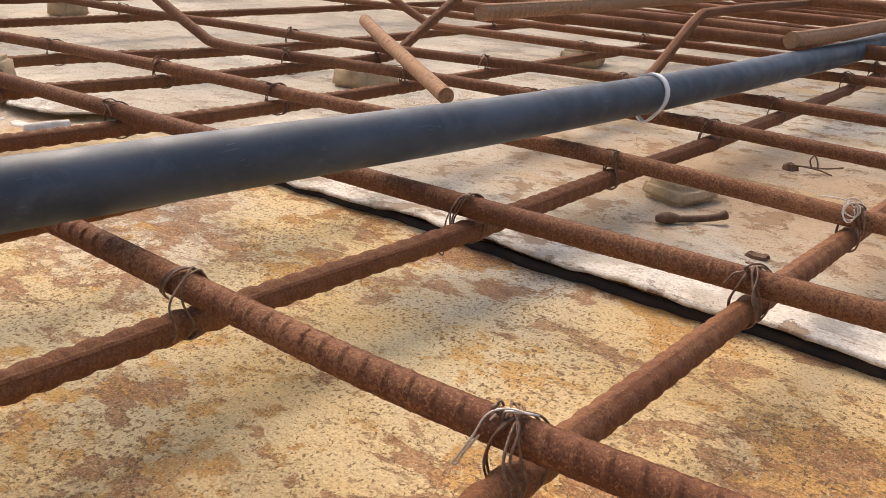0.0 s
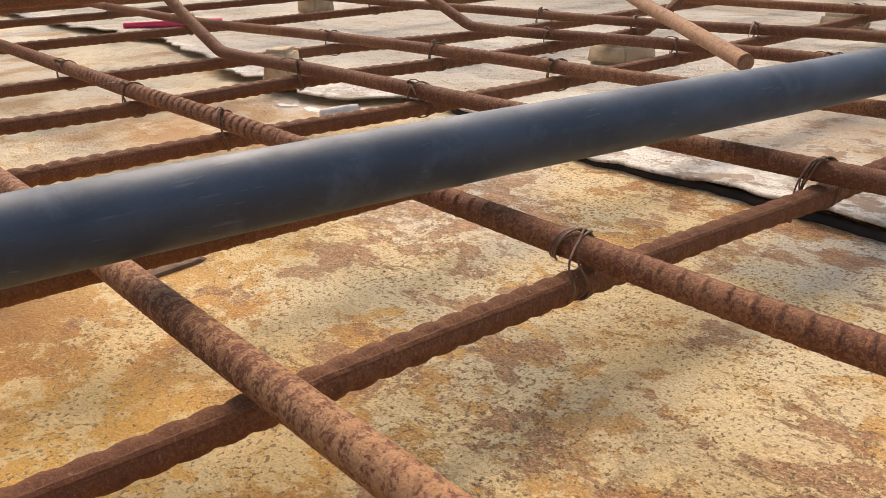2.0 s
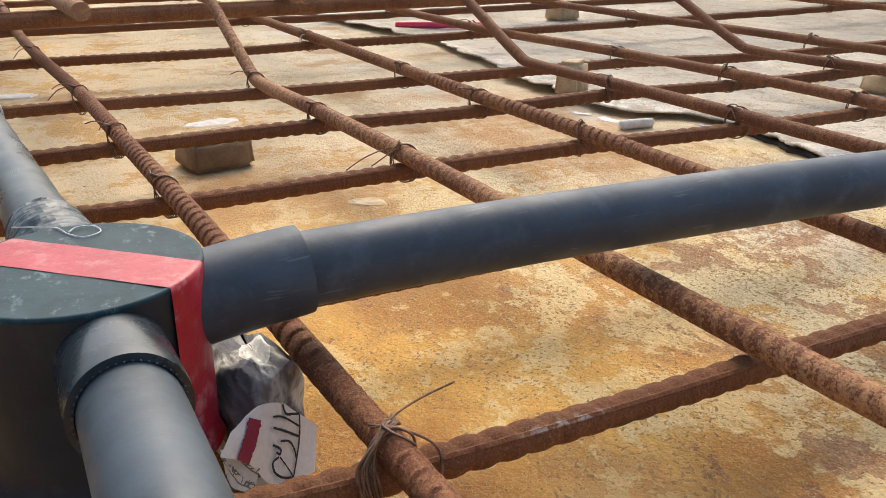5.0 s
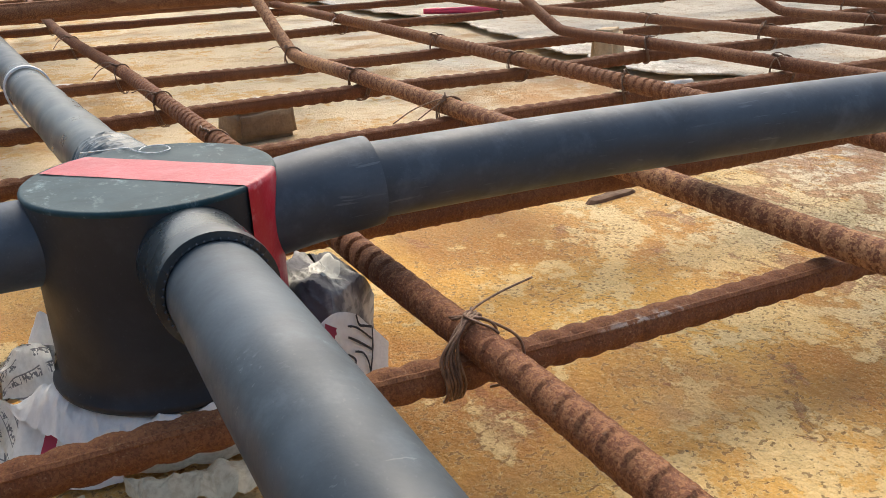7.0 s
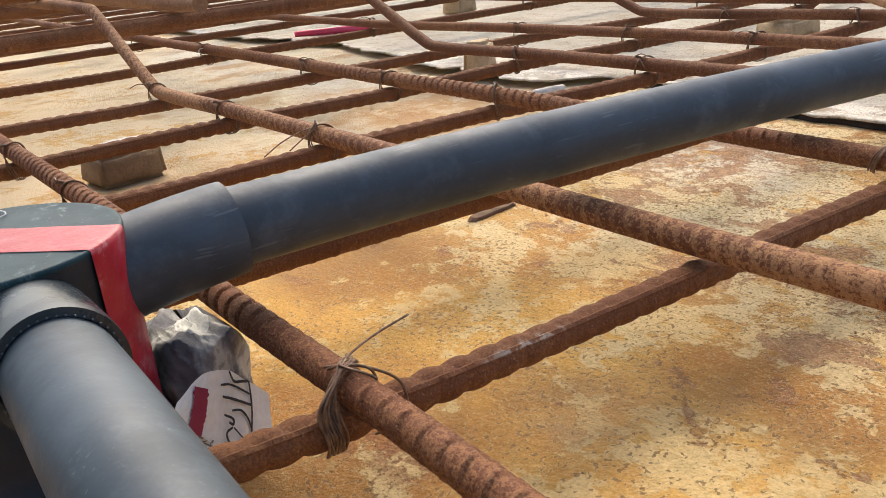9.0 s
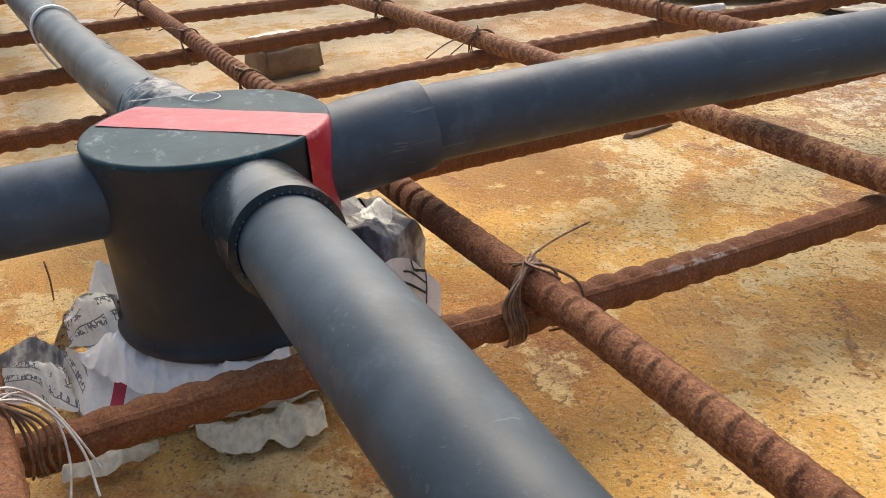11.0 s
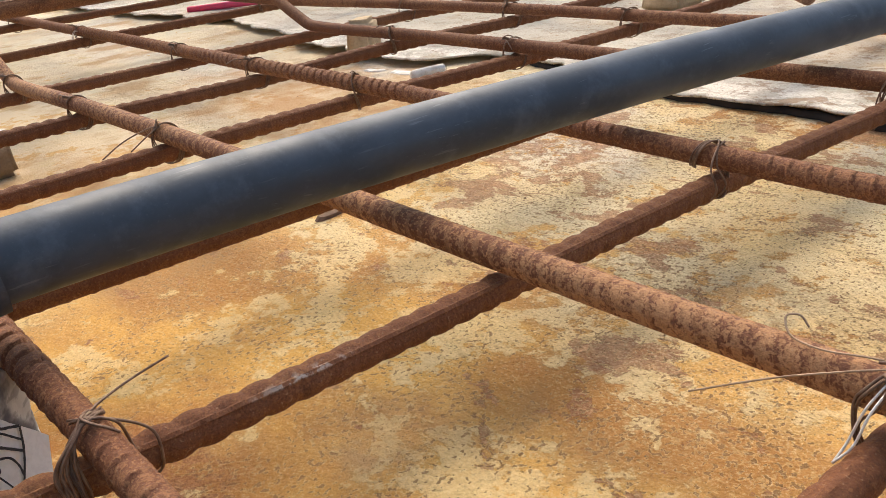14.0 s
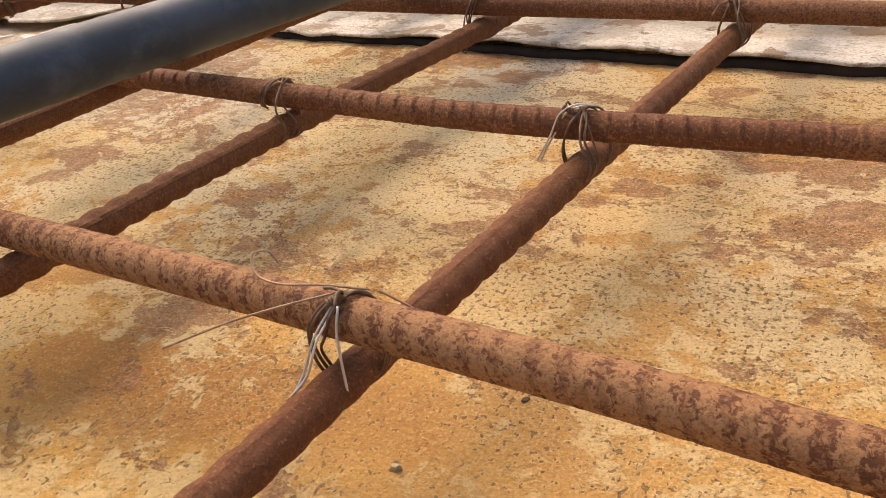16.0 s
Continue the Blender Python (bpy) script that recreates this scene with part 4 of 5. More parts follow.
own = np.random.default_rng(11)
make_tie("tie_wire", bundle(own, 9) + bundle(own, 2, 1) + [
    [(-0.004, 0.002, 0.0060), (-0.001, -0.002, 0.0072), (0.003, -0.0005, 0.0066), (0.006, 0.002, 0.0056), (0.0070, 0.0040, 0.0038)]],
    "rusty tie wire bundle with one long straight tail", tie_pose(0, 2), radius=0.00043, extra=[
    ("tail", [[(-0.001, -0.002, 0.0066), (-0.0045, 0.004, 0.0072), (-0.0070, 0.013, 0.0082), (-0.0078, 0.0245, 0.0098)]], WIRE, "thin straight tail")])
make_tie("tie_wire", tie_lines(own, 3, 0.006), "rusty tie wire with long loose ends over a ribbed bar", tie_pose(1, 1), extra=[
    ("tail", [[(0.004, 0.004, 0.0060), (-0.006, 0.0, 0.0072), (-0.018, -0.002, 0.0062), (-0.026, 0.000, 0.0064), (-0.0285, 0.003, 0.009), (-0.0265, 0.006, 0.0085), (-0.024, 0.006, 0.006)],
              [(0.006, 0.005, 0.0055), (0.014, 0.006, 0.002), (0.020, 0.008, -0.004)],
              [(0.0, 0.0, 0.0070), (-0.010, -0.006, 0.0050), (-0.022, -0.012, 0.0015), (-0.040, -0.020, -0.006)]], WIRE_TAN, "pale thin tail"),
    ("loop", [[(-0.001, -0.003, 0.005), (-0.0035, -0.008, -0.001), (-0.005, -0.012, -0.0085), (-0.006, -0.015, -0.012)],
              [(0.000, -0.003, 0.005), (-0.002, -0.009, -0.001), (-0.0035, -0.013, -0.0085), (-0.006, -0.016, -0.012)],
              [(0.001, -0.0035, 0.0055), (0.002, -0.0066, 0.0010), (0.003, -0.0080, -0.005), (0.004, -0.009, -0.014)]], WIRE_BRIGHT, "shiny wire strands")])
make_tie("tie_wire", tie_lines(own, 2, 0.006) + bundle(own, 3), "rusty tie wire with a bright hairpin loop", tie_pose(2, 1), extra=[
    ("loop", [[(0.003, -0.001, 0.0072), (-0.002, -0.003, 0.0078), (-0.007, -0.004, 0.0050), (-0.010, -0.006, -0.002), (-0.013, -0.0075, -0.0085), (-0.0145, -0.0075, -0.0110),
               (-0.0140, -0.0065, -0.0116), (-0.012, -0.006, -0.0075), (-0.0085, -0.0045, -0.001), (-0.0055, -0.003, 0.0048), (-0.001, -0.002, 0.0070), (0.004, 0.001, 0.0065)]], WIRE_BRIGHT, "bright hairpin loop")])
make_tie("tie_wire", wrap(own, 4) + bundle(own, 2), "rusty tie wire wound slantwise round the bar", tie_pose(2, 2))
make_tie("tie_wire", tie_lines(own, 2, 0.008) + bundle(own, 4), "rusty tie wire bundle with frayed ends", tie_pose(3, 1))
make_tie("tie_wire", tie_lines(own, 3, 0.010) + [
    [(-0.004, -0.005, 0.003), (-0.006, -0.009, -0.004), (-0.007, -0.010, -0.014), (-0.006, -0.011, -0.022), (-0.010, -0.013, -0.019)]],
    "rusty tie wire with a hanging hook", tie_pose(3, 2))
coil = [(0.0 + 0.0045 * math.cos(a) * (1 - a / 60), -0.004 - a * 0.0002 + 0.002 * math.sin(a * 0.7), 0.006 + 0.0040 * math.sin(a) - a * 0.0001) for a in np.linspace(0, 26, 60)]
make_tie("tie_wire", tie_lines(own, 3, 0.006), "tie wire ending in a bright tangled coil", tie_pose(4, 1), extra=[
    ("coil", [coil, [(-0.002, -0.003, 0.008), (-0.008, -0.004, 0.0085), (-0.016, -0.005, 0.008)]], WIRE_BRIGHT, "bright tangled wire end")])
make_tie("tie_wire", tie_lines(own, 3, 0.010) + [
    [(0.001, -0.002, 0.006), (-0.002, -0.012, 0.004), (-0.004, -0.024, 0.000), (-0.004, -0.036, -0.006)],
    [(0.001, -0.003, 0.005), (-0.001, -0.010, 0.001), (-0.004, -0.020, -0.006)]],
    "rusty tie wire with two long loose tails", tie_pose(1, 4))

make_tie("tie_wire", bundle(own, 5, 1), "tie wire with bright straggling ends over two bars", tie_pose(-1, 2), extra=[
    ("loop", [[(0.0, -0.002, 0.0062), (-0.003, 0.005, 0.0070), (-0.003, 0.011, 0.0020), (0.002, 0.016, -0.006), (0.008, 0.020, -0.015)],
              [(0.002, -0.002, 0.0060), (0.001, 0.005, 0.0062), (0.000, 0.012, 0.0005), (0.006, 0.017, -0.009), (0.014, 0.018, -0.017)],
              [(0.001, -0.001, 0.0065), (-0.003, 0.006, 0.0050), (0.000, 0.013, -0.0020), (0.006, 0.014, -0.010), (0.013, 0.012, -0.017)],
              [(0.003, 0.000, 0.0062), (-0.004, 0.008, 0.0040), (-0.004, 0.012, -0.0010), (0.001, 0.015, -0.008)]], WIRE_BRIGHT, "bright wire ends")])
ring_line = [(0.0005 * math.sin(a * 2), -0.0070 + 0.0045 * math.sin(a), -0.0065 + 0.0085 * math.cos(a)) for a in np.linspace(0, 2 * math.pi * 1.04, 26)]
make_tie("tie_wire", tie_lines(own, 2, 0.006), "tie wire with a pale hanging loop", tie_pose(2, 7), extra=[
    ("loop", [ring_line, [(p[0] + 0.0012, p[1] + 0.0006, p[2] * 0.94) for p in ring_line]], WIRE_BRIGHT, "pale hanging loop")])


# ---- conduits and junction box ----
BOX = Vector((-0.2736, -0.1339, 0.0))
BOX_R, BOX_TOP, BOX_LOW = 0.0357, 0.0806, 0.0213
PIPE_R = 0.0125


def conduit(points, label, material=PIPE, r=PIPE_R, wobble=0.0):
    c = spline(points, 0.006)
    v, f = hollow_tube(c, r, r - 0.0018, 40)
    if wobble:
        v = np.array([np.array(p) + wobble * np.array(noise.noise_vector(Vector(p) * 70)) for p in v])
    ob = mesh_object("conduit", v, f, material)
    return tagged(ob, label, "conduit", "conduits at the junction box")


conduit([(-0.2656, -0.078, 0.0688), (-0.2604, 0.0, 0.0692), (-0.2514, 0.1, 0.0688), (-0.2405, 0.2, 0.0678), (-0.2288, 0.3, 0.0664), (-0.2170, 0.4, 0.0649), (-0.1990, 0.6, 0.0630), (-0.187, 0.8, 0.0622), (-0.178, 1.0, 0.0620), (-0.17, 1.4, 0.062), (-0.15, 2.6, 0.062)],
        "long straight black plastic conduit lying on the bars")
conduit([(-0.241, -0.1311, 0.0640), (-0.21, -0.1320, 0.0667), (-0.15, -0.1332, 0.0674), (-0.1, -0.1325, 0.0635), (-0.068, -0.1312, 0.0590), (-0.02, -0.1285, 0.0520), (0.02, -0.126, 0.0492), (0.45, -0.10, 0.0490)],
        "dusty black plastic conduit running from the box over the mat", PIPE_DUSTY)
conduit([(-0.300, -0.1330, 0.0645), (-0.42, -0.1395, 0.0600), (-0.60, -0.1490, 0.0552), (-1.0, -0.170, 0.0550), (-2.4, -0.24, 0.055)],
        "black conduit wrapped in clear tape beside the junction box", CLEAR, wobble=0.0005)
conduit([(-0.272, -0.160, 0.0665), (-0.277, -0.20, 0.0655), (-0.295, -0.35, 0.0620), (-0.34, -0.9, 0.059)],
        "black plastic conduit entering the junction box from the open side")


def ring(sides, r, z, c=BOX):
    return [(c.x + r * math.cos(2 * math.pi * i / sides), c.y + r * math.sin(2 * math.pi * i / sides), z) for i in range(sides)]


def lathe(profile, sides, c=BOX):
    v, f = [], []
    for r, z in profile:
        v += ring(sides, r, z, c)
    for k in range(len(profile) - 1):
        for i in range(sides):
            j = (i + 1) % sides
            f.append((k * sides + i, k * sides + j, (k + 1) * sides + j, (k + 1) * sides + i))
    return v, f


def junction_box():
    thing = new("junction_box")
    thing.location = BOX
    inv = Matrix.Translation(-BOX)
    tagged(thing, "round black plastic junction box with red tape, set on newspaper", "junction box")

    def child(name, v, f, mat, label="", smooth=True, under=None, sharp=0):
        ob = mesh_object(name, [tuple(inv @ Vector(p)) for p in v], f, mat, under or thing, label, smooth, None, sharp)
        return ob

    R = BOX_R
    v, f = lathe([(R - 0.002, BOX_LOW + 0.001), (R - 0.002, BOX_LOW), (R + 0.0016, BOX_LOW), (R + 0.0020, BOX_LOW + 0.0010), (R + 0.0016, BOX_LOW + 0.0022), (R - 0.0002, BOX_LOW + 0.0030),
                  (R - 0.0004, BOX_LOW + 0.01), (R - 0.0004, BOX_LOW + 0.03), (R - 0.0002, BOX_TOP - 0.004), (R, BOX_TOP - 0.0016)], 96)
    child("body", v, f, PIPE_BOX)
    v, f = lathe([(R, BOX_TOP - 0.0016), (R + 0.0003, BOX_TOP - 0.0008), (R, BOX_TOP - 0.0001), (R - 0.0007, BOX_TOP + 0.0001), (R - 0.0016, BOX_TOP - 0.0001), (R * 0.7, BOX_TOP), (R * 0.35, BOX_TOP + 0.0001)], 96)
    f.append(tuple(range(len(v) - 96, len(v))))
    child("lid", v, f, LID, "dusty dark green-black lid with pale smudges")
    # sockets: short sleeves that hold the conduits
    for base, end, ro, nm in (((-0.2672, -0.1080, 0.0640), (-0.2652, -0.068, 0.0689), 0.0148, "sleeve along the long conduit"),
                              ((-0.2410, -0.1312, 0.0640), (-0.2085, -0.1321, 0.0668), 0.0150, "short glossy sleeve"),
                              ((-0.303, -0.1332, 0.0644), (-0.325, -0.1344, 0.0636), 0.0144, "taped sleeve")):
        a, b = np.array(base), np.array(end)
        bow = 0.0006 if ro == 0.0148 else 0.0
        c = [a + (b - a) * q + np.array((0, 0, bow * math.sin(math.pi * q))) for q in np.linspace(0, 1, 12)]
        vo, fo = hollow_tube(c, np.r_[np.full(11, ro), ro - 0.0002], PIPE_R + 0.0002, 56)
        s = child("socket", vo, fo, SOCKET if ro == 0.0150 else PIPE, nm, True, None, 40)
        if ro == 0.0150:
            # moulded teeth round the mouth
            d = (b - a) / np.linalg.norm(b - a)
            n1 = np.cross(d, (0, 0, 1.0))
            n1 /= np.linalg.norm(n1)
            n2 = np.cross(n1, d)
            vs, fs = [], []
            for q in range(44):
                t = 2 * math.pi * q / 44
                e = b + d * 0.0008 + (PIPE_R + 0.0006) * (math.cos(t) * n1 + math.sin(t) * n2)
                k = len(vs)
                for sx, sy, sz in ((1, 0, 0), (-1, 0, 0), (0, 1, 0), (0, -1, 0), (0, 0, 1), (0, 0, -1)):
                    vs.append(tuple(e + 0.00042 * np.array((sx, sy, sz))))
                fs += [(k, k + 2, k + 4), (k + 2, k + 1, k + 4), (k + 1, k + 3, k + 4), (k + 3, k, k + 4), (k + 2, k, k + 5), (k + 1, k + 2, k + 5), (k + 3, k + 1, k + 5), (k, k + 3, k + 5)]
            child("tooth_ring", vs, fs, PIPE, "row of small moulded teeth", True, s)
    # crinkled clear tape wound round the sleeve and over the lid's edge
    c = spline([(-0.304, -0.1332, 0.0648), (-0.314, -0.1338, 0.0642), (-0.335, -0.1349, 0.0633), (-0.358, -0.1361, 0.0624)], 0.0008)
    q = np.linspace(0, 1, len(c))[:, None]
    a = np.linspace(0, 2 * np.pi, 48, endpoint=False)[None]
    rad = 0.0150 - 0.0014 * q + np.array([[0.0009 * (1 - 2 * abs(noise.noise(Vector((p[0] * 260, math.cos(w) * 2.2, math.sin(w) * 2.2))))) for w in a[0]] for p in c])
    v, f = tube(c, rad, 48, False)
    child("wrapping", v, f, WRAP, "crinkled clear tape wrapping", False)
    v, f = wire_mesh([[tuple(a + b for a, b in zip(p, (-0.0095, -0.0010, -0.0020))) for p in ((-0.318, -0.147, 0.0790), (-0.306, -0.139, 0.0815), (-0.297, -0.134, 0.0832), (-0.291, -0.132, 0.0831), (-0.2855, -0.1275, 0.0831), (-0.288, -0.1225, 0.0832), (-0.294, -0.124, 0.0834), (-0.2955, -0.129, 0.0832), (-0.292, -0.1315, 0.0832))]], 0.00022)
    child("tape_curl", v, f, WHITE_PLASTIC, "curled edge of clear tape")
    # red tape over the lid and down the wall
    az = math.radians(45.5)
    d, e = np.array((math.cos(az), math.sin(az))), np.array((-math.sin(az), math.cos(az)))
    half, n = 0.0096, 9
    cols = np.linspace(-half, half, n) + 0.0024
    v, f = [], []
    rows = []
    for w in cols:
        reach = math.sqrt(max(R * R - w * w, 0))
        line = [(-reach * 0.96, BOX_TOP + 0.0002)] + [(t * reach, BOX_TOP + 0.00028 + 0.00006 * math.sin(t * 9 + w * 300)) for t in np.linspace(-0.9, 0.93, 16)]
        line += [(reach * 0.985, BOX_TOP + 0.0003), (reach + 0.0005, BOX_TOP - 0.0001), (reach + 0.0006, BOX_TOP - 0.002)]
        line += [(reach + 0.0007, zz) for zz in np.linspace(BOX_TOP - 0.008, BOX_LOW + 0.006, 9)] + [(reach + 0.0027, BOX_LOW + 0.0024), (reach + 0.0026, BOX_LOW + 0.0006)]
        rows.append([(BOX.x + d[0] * q + e[0] * w, BOX.y + d[1] * q + e[1] * w, zz) for q, zz in line])
    m = len(rows[0])
    for r_ in rows:
        v += r_
    for a in range(n - 1):
        for b in range(m - 1):
            f.append((a * m + b, a * m + b + 1, (a + 1) * m + b + 1, (a + 1) * m + b))
    child("tape", v, f, TAPE, "strip of glossy red tape")
    return thing


junction_box()


def zip_tie(centre, direction, r, drop, label):
    """A nylon strap round a conduit, drawn down round the bar beneath it."""
    d = np.array(direction, float)
    d /= np.linalg.norm(d)
    side = np.cross(d, (0, 0, 1.0))
    side /= np.linalg.norm(side)
    up = np.cross(side, d)
    c = np.array(centre, float)
    vs, fs, n = [], [], 44
    for k in range(n):
        t = 2 * math.pi * k / n
        q = c + side * r * math.cos(t) * (1 - 0.45 * max(0.0, -math.sin(t)) ** 2) + up * (r * math.sin(t) - (drop * max(0.0, -math.sin(t)) ** 1.5)) + d * 0.0025 * math.sin(t)
        out = side * math.cos(t) + up * math.sin(t)
        for w, h in ((-0.0024, 0), (0.0024, 0), (0.0024, 0.0012), (-0.0024, 0.0012)):
            vs.append(tuple(q + d * w + out * h))
    for k in range(n):
        m = (k + 1) % n
        for a in range(4):
            b = (a + 1) % 4
            fs.append((k * 4 + a, m * 4 + a, m * 4 + b, k * 4 + b))
    ob = mesh_object("cable_tie", vs, fs, WHITE_PLASTIC, smooth=False)
    return tagged(ob, label, "cable tie")


zip_tie((-0.2015, 0.572, 0.0633), (0.1, 1, 0), 0.0129, 0.005, "white nylon cable tie round the black conduit")
zip_tie((-0.62, -0.1500, 0.0552), (-1, 0, 0), 0.0131, 0.014, "white nylon cable tie round the taped conduit")


# ---- newspaper round the box ----
def crumple(u, v, seed, amp, levels=4):
    """Sharp-folded relief: ridged noise in several sizes."""
    h = 0.0
    for k, a in ((1.7, 1.0), (3.6, 0.55), (7.5, 0.24), (15.0, 0.09))[:levels]:
        h += a * (1 - 2 * abs(noise.noise(Vector((u * k + seed, v * k - seed, seed * 0.37)))))
    return amp * (h - 0.6)


def newspaper(shape, label, material, n=110, m=110):
    """A crumpled sheet: shape(u, v) gives its place."""
    v, uv = [], []
    for j in range(m):
        for i in range(n):
            a, b = i / (n - 1), j / (m - 1)
            v.append(shape(a, b))
            uv.append((a, b))
    f = []
    for j in range(m - 1):
        for i in range(n - 1):
            k = j * n + i
            f.append((k, k + 1, k + n + 1, k + n))
    ob = mesh_object("newspaper", v, f, material, smooth=True, uv=uv, sharp=32)
    tagged(ob, label, "newspaper")
    return ob


def fold(near, far, material, seed, parent=None, label="", bulge=0.0, amp=0.0011):
    """A crumpled strip of paper between two edges."""
    rails = []
    for edge in (near, far):
        c = spline(edge, 0.001)
        d = np.r_[0, np.cumsum(np.linalg.norm(np.diff(c, axis=0), axis=1))]
        rails.append((c, d))
    long = max(r[1][-1] for r in rails)
    n = max(8, int(long / 0.0007))
    q = np.linspace(0, 1, n)
    a, b = (np.stack([np.interp(q * d[-1], d, c[:, k]) for k in range(3)], 1) for c, d in rails)
    wide = float(np.mean(np.linalg.norm(b - a, axis=1)))
    m = max(6, int(wide / 0.0007))
    v, uv, f = [], [], []
    for j in range(m):
        w = j / (m - 1)
        row = a + (b - a) * w
        for i in range(n):
            p = Vector(row[i])
            s, t = q[i] * long * 100, w * wide * 100
            h = crumple(s * 0.45, t * 0.45, seed, amp, 4)
            side = noise.noise_vector(Vector((s * 0.9, t * 0.9, seed * 3.1))) * amp * 0.8
            p += Vector((0, 0, bulge * math.sin(math.pi * w) + h)) + side
            p.z = max(p.z, 0.0008)
            v.append(tuple(p))
            uv.append((s, t))
    for j in range(m - 1):
        for i in range(n - 1):
            k = j * n + i
            f.append((k, k + 1, k + n + 1, k + n))
    return mesh_object("fold" if parent else "newspaper", v, f, material, parent, label, True, uv, 24)


def spread_newspaper():
    """Newspaper stuffed under the box: a pad beneath it, a white band round its foot, printed folds beside it."""
    def foot(r, z, a0, a1, n=9):
        return [(BOX.x + r * math.cos(math.radians(w)), BOX.y + r * math.sin(math.radians(w)), z) for w in np.linspace(a0, a1, n)]

    pad = fold(foot(0.016, 0.0202, -180, 150, 24), foot(0.0345, 0.0196, -180, 150, 24), PAPER, 1.0, amp=0.0005)
    tagged(pad, "crumpled newspaper stuffed under the junction box", "newspaper")
    fold(foot(0.0340, 0.0198, -178, 40, 20), foot(0.0365, 0.0015, -178, 40, 20), PAPER_CREAM, 2.0, pad, "crushed paper beneath the box", -0.002)
    fold([(-0.2812, -0.1852, 0.0150), (-0.2745, -0.1725, 0.0203), *foot(0.0345, 0.0202, -72, 8, 5)],
         [(-0.2800, -0.1862, 0.0140), (-0.2610, -0.1775, 0.0125), (-0.2445, -0.1665, 0.0125), (-0.2370, -0.1550, 0.0155), (-0.2345, -0.1420, 0.0195), (-0.2335, -0.1300, 0.0200)],
         PAPER_BLANK, 3.0, pad, "white band folded round the foot of the box", 0.0012, 0.0017)
    fold([(-0.2725, -0.1822, 0.0135), (-0.2620, -0.1725, 0.0120), (-0.2500, -0.1640, 0.0120), (-0.2430, -0.1560, 0.0120)],
         [(-0.2610, -0.1888, 0.0012), (-0.2520, -0.1815, 0.0012), (-0.2450, -0.1710, 0.0012), (-0.2420, -0.1600, 0.0012)],
         PAPER_PATCH, 4.0, pad, "white panel with a crimson patch", 0.0006, 0.0007)
    fold([(-0.2845, -0.1872, 0.0155), (-0.2790, -0.1842, 0.0145), (-0.2722, -0.1818, 0.0132)],
         [(-0.2835, -0.1930, 0.0030), (-0.2740, -0.1900, 0.0020), (-0.2630, -0.1872, 0.0014)], PAPER, 5.0, pad, "printed side fold", 0.0, 0.0009)
    fold([(-0.2848, -0.1868, 0.0145), (-0.2760, -0.1785, 0.0162), (-0.2690, -0.1712, 0.0185)],
         [(-0.2905, -0.1848, 0.0225), (-0.2900, -0.1785, 0.0290), (-0.2862, -0.1702, 0.0270)], PAPER, 6.0, pad, "printed fold standing beside the box", 0.0012, 0.0010)
    fold([(-0.2905, -0.1848, 0.0225), (-0.2900, -0.1785, 0.0290), (-0.2870, -0.1700, 0.0270)],
         [(-0.3020, -0.1930, 0.0012), (-0.3080, -0.1830, 0.0012), (-0.3080, -0.1660, 0.0040)], PAPER, 7.0, pad, "printed back of the standing fold", 0.002, 0.0014)
    # the dark paper here paints in the shade of the fold's hollow
    fold([(-0.2885, -0.1765, 0.0280), (-0.2870, -0.1715, 0.0275), (-0.2860, -0.1690, 0.0270)],
         [(-0.2820, -0.1765, 0.0205), (-0.2790, -0.1735, 0.0200), (-0.2770, -0.1712, 0.0195)], PAPER_PRINT_SHADE, 8.0, pad, "tuck in the printed fold, coloured dark for its shaded hollow", -0.001, 0.0010)
    fold([(-0.2990, -0.1790, 0.0150), (-0.2960, -0.1720, 0.0165), (-0.2940, -0.1650, 0.0180)],
         [(-0.3062, -0.1745, 0.0270), (-0.3052, -0.1712, 0.0315), (-0.3035, -0.1680, 0.0300)], PAPER_BLANK, 9.0, pad, "white peak behind the printed fold", 0.001, 0.0012)
    fold([(-0.2960, -0.2080, 0.0115), (-0.2990, -0.1970, 0.0140), (-0.2935, -0.1915, 0.0128), (-0.2868, -0.1880, 0.0130)],
         [(-0.2880, -0.2085, 0.0075), (-0.2885, -0.1985, 0.0070), (-0.2850, -0.1935, 0.0062), (-0.2815, -0.1900, 0.0062)], PAPER_PRINT_SHADE, 10.0, pad, "fold with a dark photograph", -0.001, 0.0009)
    fold([(-0.2900, -0.2090, 0.0112), (-0.2890, -0.1985, 0.0112), (-0.2850, -0.1930, 0.0108), (-0.2808, -0.1896, 0.0105)],
         [(-0.2840, -0.2120, 0.0012), (-0.2812, -0.1995, 0.0012), (-0.2725, -0.1940, 0.0012), (-0.2672, -0.1885, 0.0012)], PAPER, 11.0, pad, "printed flap on the deck", 0.001, 0.0010)
    fold([(-0.2370, -0.1590, 0.0020), (-0.2355, -0.1450, 0.0020), (-0.2340, -0.1240, 0.0025)],
         [(-0.2350, -0.1600, 0.0014), (-0.2250, -0.1565, 0.0014), (-0.2195, -0.1480, 0.0022), (-0.2205, -0.1425, 0.0030), (-0.2172, -0.1365, 0.0020), (-0.2180, -0.1270, 0.0024)], PAPER_CREAM, 12.0, pad, "soiled edge beyond the bar", 0.0036, 0.0026)
    fold([(-0.2440, -0.1925, 0.0016), (-0.2400, -0.1810, 0.0018), (-0.2380, -0.1700, 0.0016)],
         [(-0.2355, -0.1960, 0.0012), (-0.2312, -0.1860, 0.0016), (-0.2345, -0.1780, 0.0012), (-0.2368, -0.1712, 0.0012)], PAPER_CREAM, 13.0, pad, "soiled corner beyond the bar", 0.0024, 0.0024)


